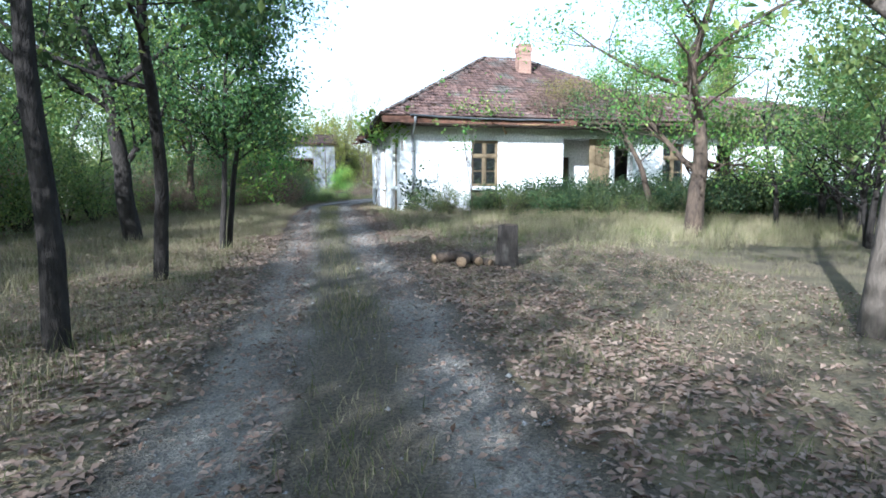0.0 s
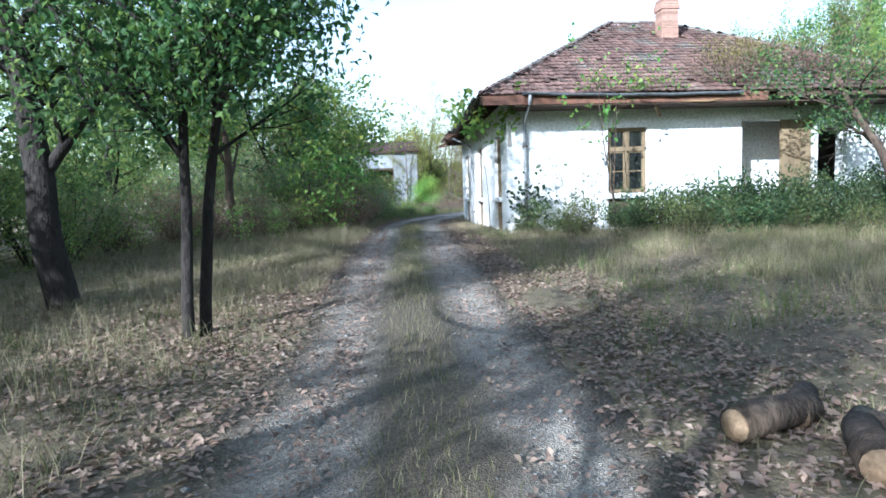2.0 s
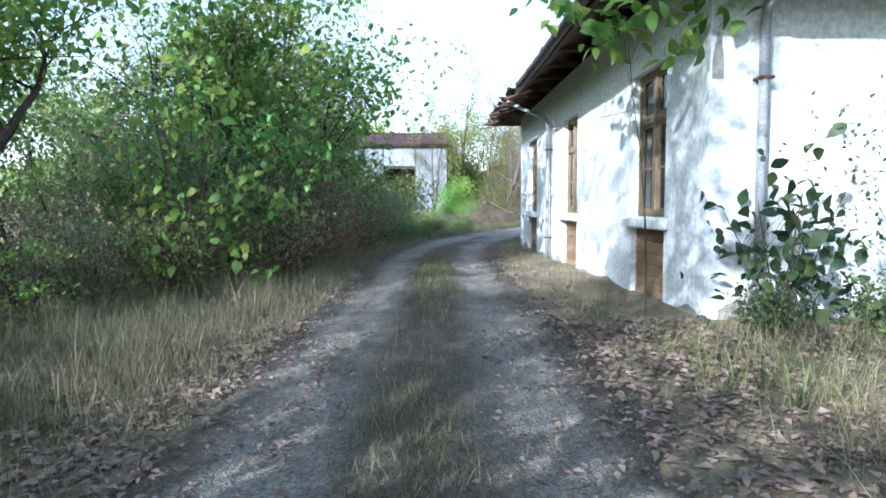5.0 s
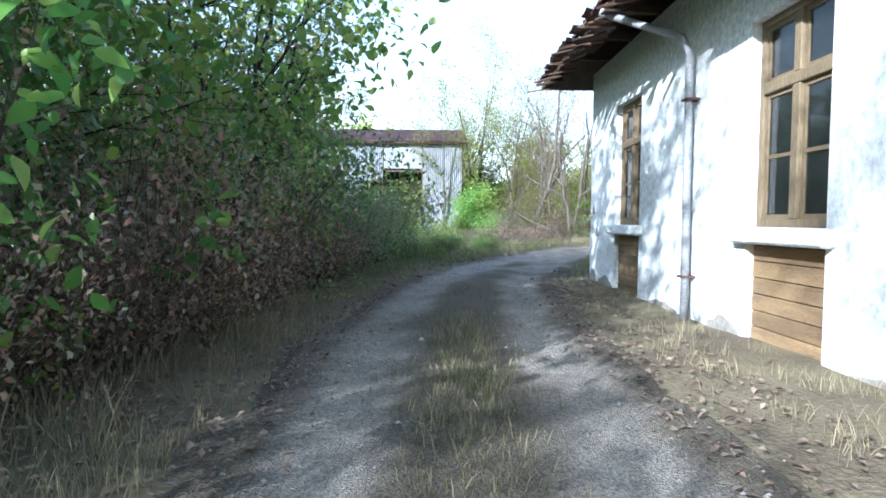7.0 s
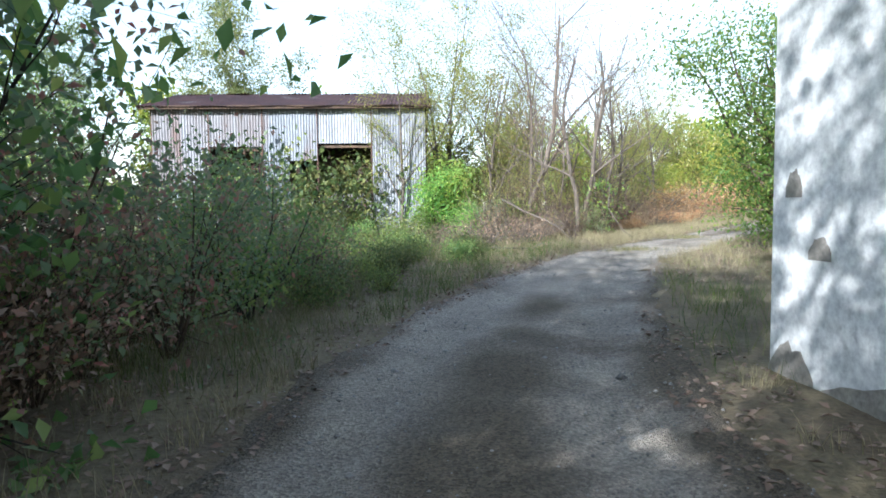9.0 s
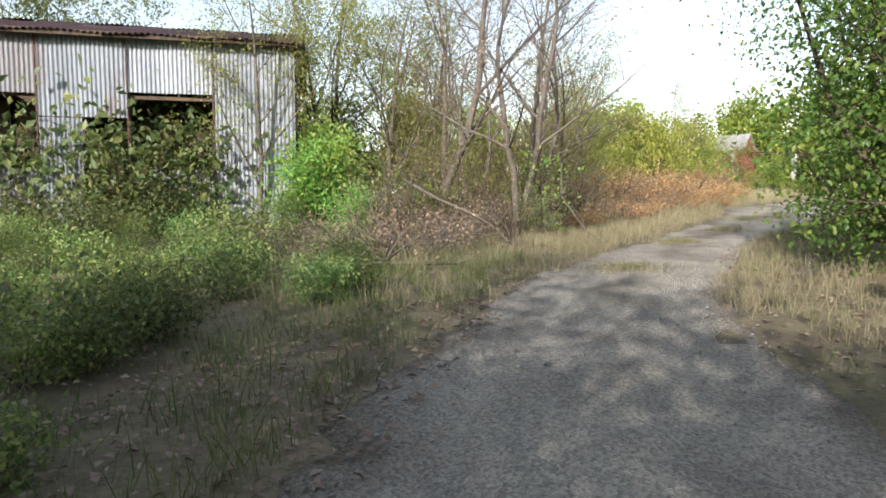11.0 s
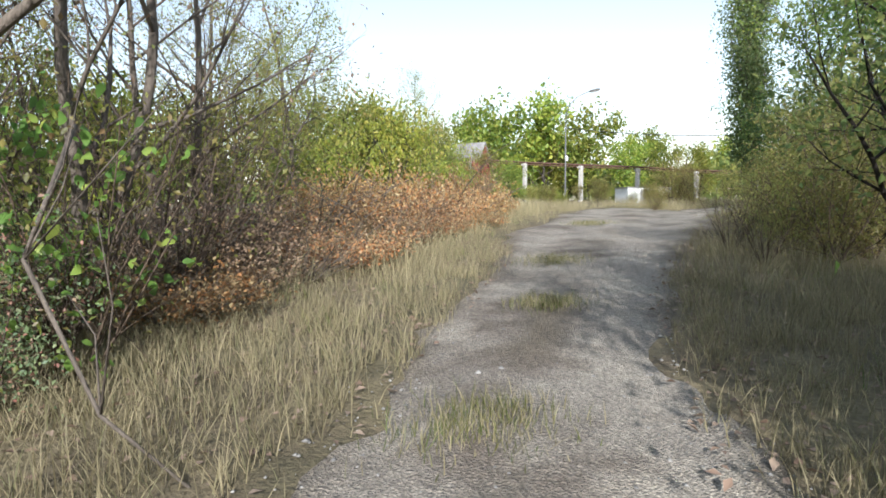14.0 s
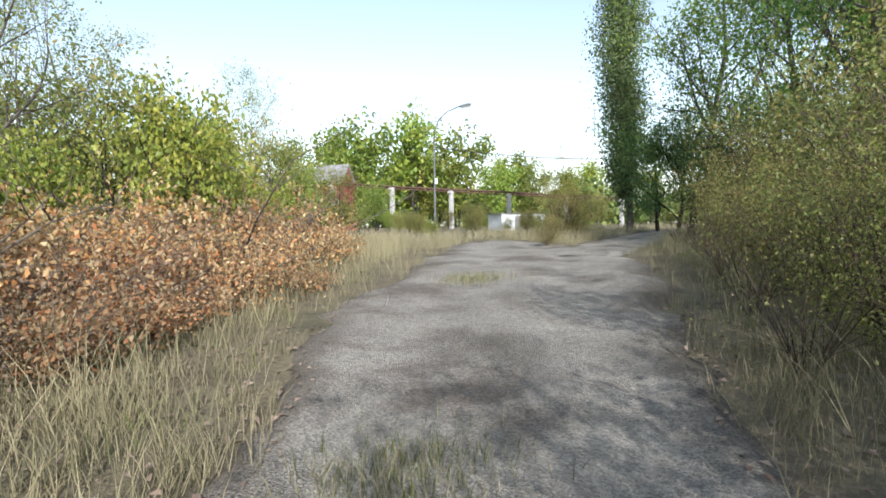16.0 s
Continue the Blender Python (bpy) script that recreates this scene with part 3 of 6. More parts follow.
def make_window(parent):
    """A tall ochre casement window: two lights above, two casements of two panes below, plain sill."""
    w = new("window")
    w.parent = parent
    bm = bmesh.new()
    H = HEAD - SILL
    f, tz = 0.075, H * 0.64
    for d in ((0, 0, 0, f, 0.1, H), (WW - f, 0, 0, WW, 0.1, H), (f, 0, 0, WW - f, 0.1, f), (f, 0, H - f, WW - f, 0.1, H),
              (f, -0.012, tz, WW - f, 0.1, tz + 0.1), (WW / 2 - 0.055, -0.01, f, WW / 2 + 0.055, 0.1, tz), (WW / 2 - 0.05, -0.008, tz + 0.1, WW / 2 + 0.05, 0.1, H - f)):
        box(bm, *d, 0.008)
    part("frame", bm, M["ochre"], w, "ochre painted window frame, paint worn")
    for c in (0, 1):
        x0 = f + c * (WW / 2 + 0.055 - f)
        x1 = x0 + WW / 2 - 0.055 - f
        for lo, hi in ((f, tz), (tz + 0.1, H - f)):
            bm = bmesh.new()
            s = 0.04
            for d in ((x0, 0.025, lo, x0 + s, 0.065, hi), (x1 - s, 0.025, lo, x1, 0.065, hi), (x0 + s, 0.025, lo, x1 - s, 0.065, lo + s), (x0 + s, 0.025, hi - s, x1 - s, 0.065, hi)):
                box(bm, *d)
            if lo == f:
                mz = lo + (hi - lo) * 0.48
                box(bm, x0 + s, 0.03, mz, x1 - s, 0.06, mz + 0.035)
            part("casement", bm, M["ochre"], w)
            boxed("pane", (x0 + s, 0.043, lo + s, x1 - s, 0.046, hi - s), M["glass"], w)
    # bent iron guard behind the glass
    for k in range(5):
        z = 0.22 + k * 0.2
        pts = [(0.1 + i * (WW - 0.2) / 14, 0.16, z + 0.05 * math.sin(i * 1.35 + k)) for i in range(15)]
        tube("guard_bar", pts, 0.008, M["concrete"], w, n=4)
    boxed("sill", (-0.12, -0.2, -0.15, WW + 0.12, 0.08, -0.01), M["lime"], w, "thick whitewashed window sill", 0.02)
    return w


win = make_window(house)
spots = [pose(FRONT_WINDOWS[0], 0.09, SILL)] + [pose(0.09, y + WW, SILL, 0, 0, -90) for y in SIDE_WINDOWS]
spots += [pose(x, 0.09, SILL) for x in (11.74, 18.0, 21.5)]
win.matrix_basis = spots[0]
for m in spots[1:]:
    copy_thing(win, m)
tagged(win, "ochre wooden casement window with six panes")


def make_panel(y):
    """Weathered boards closing the niche under a window of the side wall."""
    p = new("niche_panel")
    p.parent = house
    z = GZ + 0.03
    i = 0
    while z < SILL - 0.2:
        h = min(0.155, SILL - 0.165 - z)
        boxed("board", (0.07 + 0.006 * (i % 2), y + 0.005, z, 0.11, y + WW - 0.005, z + h - 0.008), M["board"], p, bevel=0.006)
        z += 0.155
        i += 1


for y in SIDE_WINDOWS:
    make_panel(y)
boxed("niche_panel", (2.985, 0.07, GZ + 0.125, 2.98 + WW - 0.005, 0.1, SILL - 0.165), M["dark_wood"], house)

# roof
EX0, EX1, EY0, EY1, EZ = -0.85, 27.9, -1.0, 12.9, 3.9
RX0, RX1, RY, RZ = 5.2, 7.3, 6.1, 7.7
MX1 = 13.4                      # right end of the main block's eaves
WX0, WX1, WZ = 9.0, 20.8, 6.1   # ridge of the lower wing


def hipped(bm, x0, x1, r0, r1, rz):
    """A closed hipped roof shell between two eaves ends, with its ridge at rz."""
    top = [bm.verts.new(v) for v in ((x0, EY0, EZ), (x1, EY0, EZ), (x1, EY1, EZ), (x0, EY1, EZ), (r0, RY, rz), (r1, RY, rz))]
    low = [bm.verts.new((v.co.x, v.co.y, v.co.z - 0.09)) for v in top]
    for q in ((0, 1, 5, 4), (1, 2, 5), (2, 3, 4, 5), (3, 0, 4)):
        bm.faces.new([top[i] for i in q])
        bm.faces.new([low[i] for i in reversed(q)])
    for i in range(4):
        j = (i + 1) % 4
        bm.faces.new([top[i], low[i], low[j], top[j]])


bm = bmesh.new()
hipped(bm, EX0, MX1, RX0, RX1, RZ)
roof = part("roof", bm, M["dark_wood"], house, "old clay tile roof with slipped and mossy tiles")
bm = bmesh.new()
hipped(bm, 3.0, EX1, WX0, WX1, WZ)
bmesh.ops.translate(bm, vec=(0, 0, -0.01), verts=bm.verts)
part("roof", bm, M["dark_wood"], house, "lower clay tile roof of the side wing")
for i in range(26):
    x = EX0 + 0.5 + i * 1.08
    boxed("rafter", (x, EY0 + 0.12, EZ - 0.2, x + 0.1, 0.0, EZ - 0.1), M["dark_wood"], house, m=Matrix.Translation((0, 0, 0.24)))
for i in range(11):
    y = -0.4 + i * 1.15
    boxed("rafter", (EX0 + 0.12, y, EZ - 0.2, 0.0, y + 0.1, EZ - 0.1), M["dark_wood"], house, m=Matrix.Translation((0, 0, 0.24)))
boxed("fascia_board", (EX0 + 0.02, EY0 - 0.03, EZ - 0.26, 7.2, EY0, EZ - 0.02), M["fascia"], house, "red-brown painted eaves board")
boxed("fascia_board", (EX0 - 0.03, EY0, EZ - 0.16, EX0, 7.5, EZ - 0.02), M["dark_wood"], house)
boxed("fascia_board", (7.5, EY0 - 0.03, EZ - 0.16, 27, EY0, EZ - 0.04), M["dark_wood"], house)
boxed("soffit", (0.05, EY0 + 0.004, EZ - 0.3, 27, -0.002, EZ - 0.27), M["dark_wood"], house, "dark boarded underside of the eaves")


def tile_shape():
    """One pressed clay tile with a roll at each side, open below."""
    us, hs, ln, th = (0.0, 0.035, 0.08, 0.16, 0.205, 0.24), (0.012, 0.036, 0.012, 0.012, 0.034, 0.014), 0.40, 0.02
    V = [(u, 0, h + 0.045) for u, h in zip(us, hs)] + [(u, ln, h) for u, h in zip(us, hs)] + [(u, 0, h + 0.045 - th) for u, h in zip(us, hs)]
    Fc = []
    for k in range(5):
        Fc += [(k, k + 1, k + 7, k + 6), (k + 12, k + 13, k + 1, k)]
    return V, Fc


TV, TF = tile_shape()
tile_mesh = bpy.data.meshes.new("tile")
tile_mesh.from_pydata(TV, [], TF)
tile_mesh.materials.append(M["tile"])
bulk_v, bulk_f, single = [], [], []
rt = random.Random(5)


def lay(origin, udir, vdir, ulen, left, right, near):
    """Tiles in rows up one slope, between the hip lines given as u at a v."""
    u, v = Vector(udir).normalized(), Vector(vdir)
    vlen = v.length
    v = v.normalized()
    w = u.cross(v)
    row = 0
    while row * 0.33 < vlen - 0.12:
        vv = row * 0.33 - 0.05
        a, b = left(vv / vlen), right(vv / vlen)
        k = 0
        while a + k * 0.235 < b - 0.12:
            uu = a + k * 0.235
            k += 1
            if rt.random() < 0.012:
                continue
            m = Matrix((u, v, w)).transposed().to_4x4()
            m.translation = Vector(origin) + u * (uu + rt.gauss(0, 0.006)) + v * (vv + rt.gauss(0, 0.018)) + w * (0.012 + rt.random() * 0.012)
            m = m @ pose(0, 0, 0, rt.gauss(0, 1.2), rt.gauss(0, 1.2), rt.gauss(0, 1.8))
            if near(uu, row):
                single.append(m)
            else:
                q = len(bulk_v)
                bulk_v.extend([tuple(m @ Vector(c)) for c in TV])
                bulk_f.extend([tuple(i + q for i in f) for f in TF])
        row += 1


lay((EX0, EY0, EZ), (1, 0, 0), (0, RY - EY0, RZ - EZ), MX1 - EX0, lambda f: f * (RX0 - EX0), lambda f: MX1 - EX0 - f * (MX1 - RX1), lambda u, r: r < 11 and u < 6.3)
lay((MX1, EY0, EZ), (0, 1, 0), (RX1 - MX1, 0, RZ - EZ), EY1 - EY0, lambda f: f * (RY - EY0), lambda f: EY1 - EY0 - f * (EY1 - RY), lambda u, r: False)
lay((8.0, EY0, EZ - 0.01), (1, 0, 0), (0, RY - EY0, WZ - EZ), EX1 - 8.0, lambda f: 0.0 + 2.2 * (1 - f), lambda f: EX1 - 8.0 - f * (EX1 - WX1), lambda u, r: False)
lay((EX0, EY1, EZ), (0, -1, 0), (RX0 - EX0, 0, RZ - EZ), EY1 - EY0, lambda f: f * (EY1 - RY), lambda f: EY1 - EY0 - f * (RY - EY0), lambda u, r: r < 1 and u > 1)
tiles = raw("tile_field", bulk_v, bulk_f, M["tile"], roof)
tagged(tiles, kind="stuff")
for m in single[:300]:
    t = new("tile", tile_mesh)
    t.parent = roof
    t.matrix_local = m


def caps(a, b, n):
    """Half-round cover tiles along a ridge or hip."""
    a, b = Vector(a), Vector(b)
    d = (b - a).normalized()
    side = d.cross(Vector((0, 0, 1))).normalized()
    upv = side.cross(d)
    ln = (b - a).length / n
    V, Fc = [], []
    for e, rr in ((0.0, 0.125), (ln * 1.12, 0.10)):
        for k in range(7):
            w = math.pi * k / 6
            V.append((rr * math.cos(w), e, rr * math.sin(w) * 0.8))
    for k in range(6):
        Fc.append((k, k + 1, k + 8, k + 7))
    me = bpy.data.meshes.new("ridge_tile")
    me.from_pydata(V, [], Fc)
    me.materials.append(M["tile_grey"])
    m = Matrix((side, d, upv)).transposed().to_4x4()
    for i in range(n):
        t = new("ridge_tile", me)
        t.parent = roof
        mm = m.copy()
        mm.translation = a + d * ln * i + Vector((0, 0, 0.045))
        t.matrix_local = mm @ pose(0, 0, 0, rt.gauss(0, 2), rt.gauss(0, 3), rt.gauss(0, 3))


caps((EX0, EY0, EZ), (RX0, RY, RZ), 30)
caps((RX0, RY, RZ), (RX1, RY, RZ), 7)
caps((MX1, EY0, EZ), (RX1, RY, RZ), 30)
caps((WX0, RY, WZ), (WX1, RY, WZ), 34)
caps((EX0, EY1, EZ), (RX0, RY, RZ), 30)
# gutters and pipes
def gutter(name, a, b, r, material, label):
    V, Fc = [], []
    a, b = Vector(a), Vector(b)
    d = (b - a).normalized()
    s = d.cross(Vector((0, 0, 1)))
    n = 12
    for i in range(n + 1):
        p = a.lerp(b, i / n) + Vector((0, 0, -0.05 * math.sin(math.pi * i / n) + 0.01 * math.sin(i * 2.1)))
        for k in range(7):
            w = math.pi + math.pi * k / 6
            V.append(tuple(p + s * r * math.cos(w) + Vector((0, 0, r * math.sin(w)))))
        for k in range(7):
            w = 2 * math.pi - math.pi * k / 6
            V.append(tuple(p + s * (r - 0.006) * math.cos(w) + Vector((0, 0, (r - 0.006) * math.sin(w)))))
    for i in range(n):
        for k in range(14):
            q = i * 14
            Fc.append((q + k, q + (k + 1) % 14, q + 14 + (k + 1) % 14, q + 14 + k))
    return raw(name, V, Fc, material, house, label, True)


gutter("gutter", (0.25, EY0 - 0.12, EZ + 0.05), (6.4, EY0 - 0.12, EZ - 0.02), 0.08, M["gutter"], "sagging dark zinc eaves gutter")
gutter("gutter", (EX0 - 0.12, -0.9, EZ + 0.02), (EX0 - 0.12, 6.2, EZ - 0.12), 0.085, M["black_tin"], "dark tin eaves gutter")
tube("downpipe", [(0.45, EY0 - 0.12, EZ - 0.0), (0.45, EY0 - 0.08, EZ - 0.2), (0.48, -0.16, 3.3), (0.5, -0.1, 3.12), (0.5, -0.1, 1.8), (0.52, -0.1, 0.1)], 0.05, M["zinc"], house, "grey zinc downpipe in front of the wall", 10)
tube("downpipe", [(EX0 - 0.1, 8.32, EZ - 0.12), (EX0 + 0.05, 8.27, EZ - 0.2), (-0.16, 7.73, 3.3), (-0.1, 7.68, 3.1), (-0.1, 7.67, 1.6), (-0.1, 7.65, 0.1)], 0.046, M["zinc"], house, "grey zinc downpipe on the side wall", 10)
for z in (2.58, 0.58):
    boxed("pipe_clip", (-0.16, 7.6, z, 0.0, 7.74, z + 0.025), M["rust"], house)
    boxed("pipe_clip", (0.44, -0.16, z, 0.58, 0.0, z + 0.025), M["rust"], house)
tube("loose_board", [(3.86, -0.95, 3.98), (4.02, -0.75, 3.75), (4.3, -0.55, 3.32)], 0.055, M["cut"], house, "pale broken board hanging from the eaves", 4)
tube("loose_board", [(4.7, -1.0, 3.66), (5.5, -1.03, 3.64), (5.9, -1.02, 3.7)], 0.035, M["board"], house, "pale broken board hanging from the eaves", 4)
# rotten board ends and slipped tiles along the far part of the side eaves
for k in range(22):
    y = 7.2 + k * 0.25 + rt.uniform(-0.08, 0.08)
    ln = rt.uniform(0.12, 0.4)
    boxed("rotten_board", (-ln, -0.06, -0.012, 0.25, 0.06, 0.012), M["dark_wood"] if k % 3 else M["fascia"], house, m=pose(EX0 + 0.02, y, EZ - 0.1 - rt.uniform(0, 0.07), rt.gauss(0, 8), rt.gauss(-12, 8), rt.gauss(0, 14)))
for k in range(14):
    t = new("tile", tile_mesh)
    t.parent = roof
    t.matrix_local = pose(EX0 - rt.uniform(0.1, 0.2), 7.6 + k * 0.34, EZ - rt.uniform(0.02, 0.08), rt.gauss(0, 6), rt.gauss(-8, 5), -90 + rt.gauss(0, 8))
# chimney
ch = new("chimney")
ch.parent = house
for i in range(24):
    z = 6.1 + i * 0.082
    w = 0.30 if i < 19 else (0.34 if i < 22 else 0.30)
    o = 0.003 * (i % 2)
    boxed("course", (6.7 - w - o, 4.3 - w, z, 6.7 + w + o, 4.3 + w, z + 0.074), M["brick"], ch, bevel=0.006)
boxed("mortar_core", (6.42, 4.02, 6.0, 6.98, 4.58, 8.06), M["mortar"], ch)


# ---------------------------------------------------------------- shed
shed = empty("shed", "derelict shed clad in weathered corrugated metal sheets", "shed", (0, 0, 0))
shed.matrix_world = pose(-1.65, 29.15, 0, 0, 0, -1.5) @ pose(1.65, -29.8, 0)
SX0, SX1, SY, SB = -10.9, -1.65, 29.8, 0.3


def corrugated(name, x0, x1, z0, z1, at, material, parent, m=None, pitch=0.095, amp=0.018, label=""):
    """A wavy metal sheet standing in the plane y = at."""
    n = int((x1 - x0) / pitch * 6)
    V, Fc = [], []
    for j, z in enumerate((z0, z1)):
        for i in range(n + 1):
            x = x0 + (x1 - x0) * i / n
            V.append((x, at + amp * math.sin(2 * math.pi * x / pitch) + 0.02 * math.sin(x * 3.1 + z), z))
    for i in range(n):
        Fc.append((i, i + 1, n + 2 + i, n + 1 + i))
    if m is not None:
        V = [tuple(m @ Vector(v)) for v in V]
    ob = raw(name, V, Fc, material, parent, label, True)
    return ob


XS = [-10.9, -9.0, -7.2, -5.35, -3.5, -1.65]
# strips of wall between the openings
for x0, x1, z0, z1 in ((XS[0], XS[1], SB, 2.2), (XS[0], XS[1], 2.2, 4.85), (XS[1], XS[2], 3.55, 4.85), (XS[2], XS[3], 3.06, 4.85), (XS[2], -6.3, SB, 3.03),
                       (XS[3], XS[4], 3.64, 4.85), (XS[3], XS[4], SB, 1.9), (XS[1], XS[2], SB, 1.9), (XS[4], XS[5], SB, 2.95), (XS[4], XS[5], 2.93, 4.85)):
    corrugated("metal_sheet", x0 + 0.006, x1 - 0.006, z0, z1, SY - (0.02 if z1 < 4 else 0), M["rusty_sheet"] if (x0 < -8.9 and z1 > 4) or z1 < 2.1 else M["pale_sheet"] if x0 > -6.5 else M["sheet"], shed)
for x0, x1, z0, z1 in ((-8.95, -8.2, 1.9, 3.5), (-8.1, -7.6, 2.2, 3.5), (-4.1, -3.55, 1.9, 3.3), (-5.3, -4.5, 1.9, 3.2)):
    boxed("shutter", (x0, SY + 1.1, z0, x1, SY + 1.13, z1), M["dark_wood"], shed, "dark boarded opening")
for x in XS[1:-1]:
    boxed("seam", (x - 0.012, SY - 0.045, SB, x + 0.012, SY - 0.02, 4.8), M["rust"], shed)
for x in XS:
    boxed("post", (x - 0.04, SY + 0.03, SB, x + 0.04, SY + 0.13, 4.9), M["dark_wood"], shed)
for z in (1.85, 3.5, 4.75):
    boxed("rail", (SX0, SY + 0.1, z, SX1, SY + 0.18, z + 0.08), M["dark_wood"], shed)
SD = 6.6   # depth
for i in range(22):
    y = SY + 0.02 + i * 0.3
    top_z = 4.85 + (0.9 if i > 0 else 0) * min(1, min(y - SY, SY + SD - y) / 3.3)
    boxed("cladding_board", (SX1 - 0.03 + 0.01 * (i % 2), y, SB - 0.1, SX1 + 0.0, y + 0.29, top_z), M["dark_wood"], shed)
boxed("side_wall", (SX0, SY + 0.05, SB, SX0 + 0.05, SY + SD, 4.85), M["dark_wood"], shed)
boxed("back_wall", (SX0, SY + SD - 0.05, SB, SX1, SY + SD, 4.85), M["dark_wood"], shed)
boxed("dirt_floor", (SX0, SY, SB - 0.2, SX1, SY + SD, SB + 0.02), M["soil"], shed)
slope = math.atan2(1.05, 3.6)
n_sheet = 11
for k in range(n_sheet):
    x0 = SX0 - 0.35 + k * (SX1 - SX0 + 0.75) / n_sheet
    x1 = x0 + (SX1 - SX0 + 0.75) / n_sheet + 0.05
    for side in (1, -1):
        m = Matrix.Translation((0, SY + SD / 2, 5.92)) @ Matrix.Rotation((math.pi / 2 + slope) * side, 4, "X")
        corrugated("roof_sheet", x0, min(x1, SX1 + 0.16), -0.02 - 0.03 * (k % 3), 3.78 + 0.05 * rt.random(), 0.004 * (k % 2), M["rust_sheet"], shed, m, 0.13, 0.02)
boxed("eaves_beam", (SX0 - 0.3, SY - 0.28, 4.78, SX1 + 0.14, SY - 0.2, 4.9), M["dark_wood"], shed)
tube("verge_board", [(SX1 + 0.16, SY - 0.35, 4.82), (SX1 + 0.16, SY + SD / 2, 5.9), (SX1 + 0.16, SY + SD + 0.3, 4.85)], 0.07, M["dark_wood"], shed, n=4)


# ---------------------------------------------------------------- trees at the entrance
plant("tree", "slender dark-barked tree with crooked trunk beside the track", "tree", (-5.5, -19.2, level(-5.5, -19.2)), 11, 6.8, 0.115, M["bark"], M["leaf_dark"], 10000, 0.10, lean=(0.12, 0.03), kids=7, bare=0.4, low=2.2, bend=0.1)
plant("tree", "thin crooked dark tree beside the track", "tree", (-5.55, -15.6, level(-5.55, -15.6)), 12, 7.2, 0.105, M["bark"], M["leaf_dark"], 11000, 0.10, lean=(0.16, 0.03), kids=7, bare=0.4, low=2.2)
plant("tree", "thick-trunked dark tree in dry grass", "tree", (-7.6, -9.2, level(-7.6, -9.2)), 13, 9.0, 0.22, M["bark"], M["leaf_dark"], 20000, 0.11, lean=(-0.05, 0.0), kids=10, bare=0.22, low=1.6)
plant("tree", "twin-stemmed young dark tree beside the track", "tree", (-5.38, -11.1, level(-5.38, -11.1)), 14, 6.2, 0.068, M["bark"], M["leaf_dark"], 16000, 0.085, stems=2, lean=(0.06, 0.02), kids=13, spread=0.7, bare=0.36, fan=0.1, low=1.9, reach=0.55, bend=0.12)
plant("tree", "old gnarled tree with brown bark before the house", "tree", (6.2, -10.5, level(6.2, -10.5)), 19, 6.8, 0.25, M["brown_bark"], M["leaf_maple"], 7500, 0.10, lean=(0.02, 0.05), kids=9, spread=1.0, bare=0.3, low=1.7, bend=0.26)
plant("tree", "crooked tree leaning before the house wall", "tree", (9.7, -3.0, 0), 16, 5.8, 0.15, M["brown_bark"], M["leaf_dark"], 3500, 0.10, lean=(-0.25, 0.0), kids=7, bare=0.4, low=2.4, bend=0.28)
plant("tree", "tree with pale grey trunk at the edge of the clearing", "tree", (1.45, -20.2, level(1.45, -20.2)), 17, 7.0, 0.15, M["pale_bark"], M["leaf_mid"], 4500, 0.10, lean=(-0.03, 0.0), kids=7, bare=0.4, bend=0.06, low=2.6)
plant("tree", "crooked brown-barked tree rising out of the thicket", "tree", (-8.2, 1.6, level(-8.2, 1.6)), 18, 8.4, 0.15, M["brown_bark"], M["leaf_maple"], 10500, 0.14, lean=(-0.1, 0.06), kids=11, bare=0.28, low=2.2, bend=0.24, fine=True)

plant("tree", "young maple overhanging the track from the thicket", "tree", (-6.1, 10.2, level(-6.1, 10.2)), 20, 5.6, 0.06, M["bark"], M["leaf_maple"], 6000, 0.15, stems=2, lean=(0.03, 0.0), kids=9, spread=0.95, bare=0.3, fan=0.1, low=1.8, fine=True)
plant("tree", "young maple at the edge of the thicket", "tree", (-7.2, 5.6, level(-7.2, 5.6)), 41, 5.2, 0.055, M["bark"], M["leaf_maple"], 6500, 0.15, stems=2, lean=(0.1, 0.0), kids=9, spread=0.95, bare=0.3, fan=0.1, low=1.8, fine=True)

# prototypes, each also a plant of the scene
wood = plant("tree", "leafy dark woodland tree among others", "tree", (-16.5, -12.5, level(-16.5, -12.5)), 21, 7.5, 0.16, M["bark"], M["leaf_dark"], 5600, 0.17, kids=7, bare=0.15, clump=0.32, low=0.6, group="woodland trees")
wood2 = plant("tree", "leafy green woodland tree among others", "tree", (-13, -3, level(-13, -3)), 22, 6.8, 0.13, M["bark"], M["leaf_mid"], 3600, 0.16, kids=7, bare=0.2, clump=0.26, low=0.8, group="woodland trees")
bush = plant("bush", "loose thicket bush with green and reddish leaves", "bush", (-7.0, 4.0, level(-7, 4)), 23, 2.7, 0.024, M["brown_bark"], M["leaf_thicket"], 3600, 0.085, stems=9, kids=5, depth=2, bare=0.15, clump=0.2, fan=0.4, group="thicket bushes")
bush2 = plant("bush", "open green thicket bush with hanging leaves", "bush", (-7.4, 7.4, level(-7.4, 7.4)), 24, 3.4, 0.03, M["bark"], M["leaf_mid"], 2800, 0.12, stems=7, kids=5, depth=2, bare=0.15, clump=0.2, fan=0.36, group="thicket bushes")
shrub = plant("shrub", "low green shrub with broad leaves", "shrub", (3.7, -1.1, level(3.7, -1.1)), 25, 1.35, 0.012, M["brown_bark"], M["leaf_shrub"], 2100, 0.085, stems=8, kids=5, depth=1, bare=0.1, clump=0.11, fan=0.5, group="shrubs by the house")
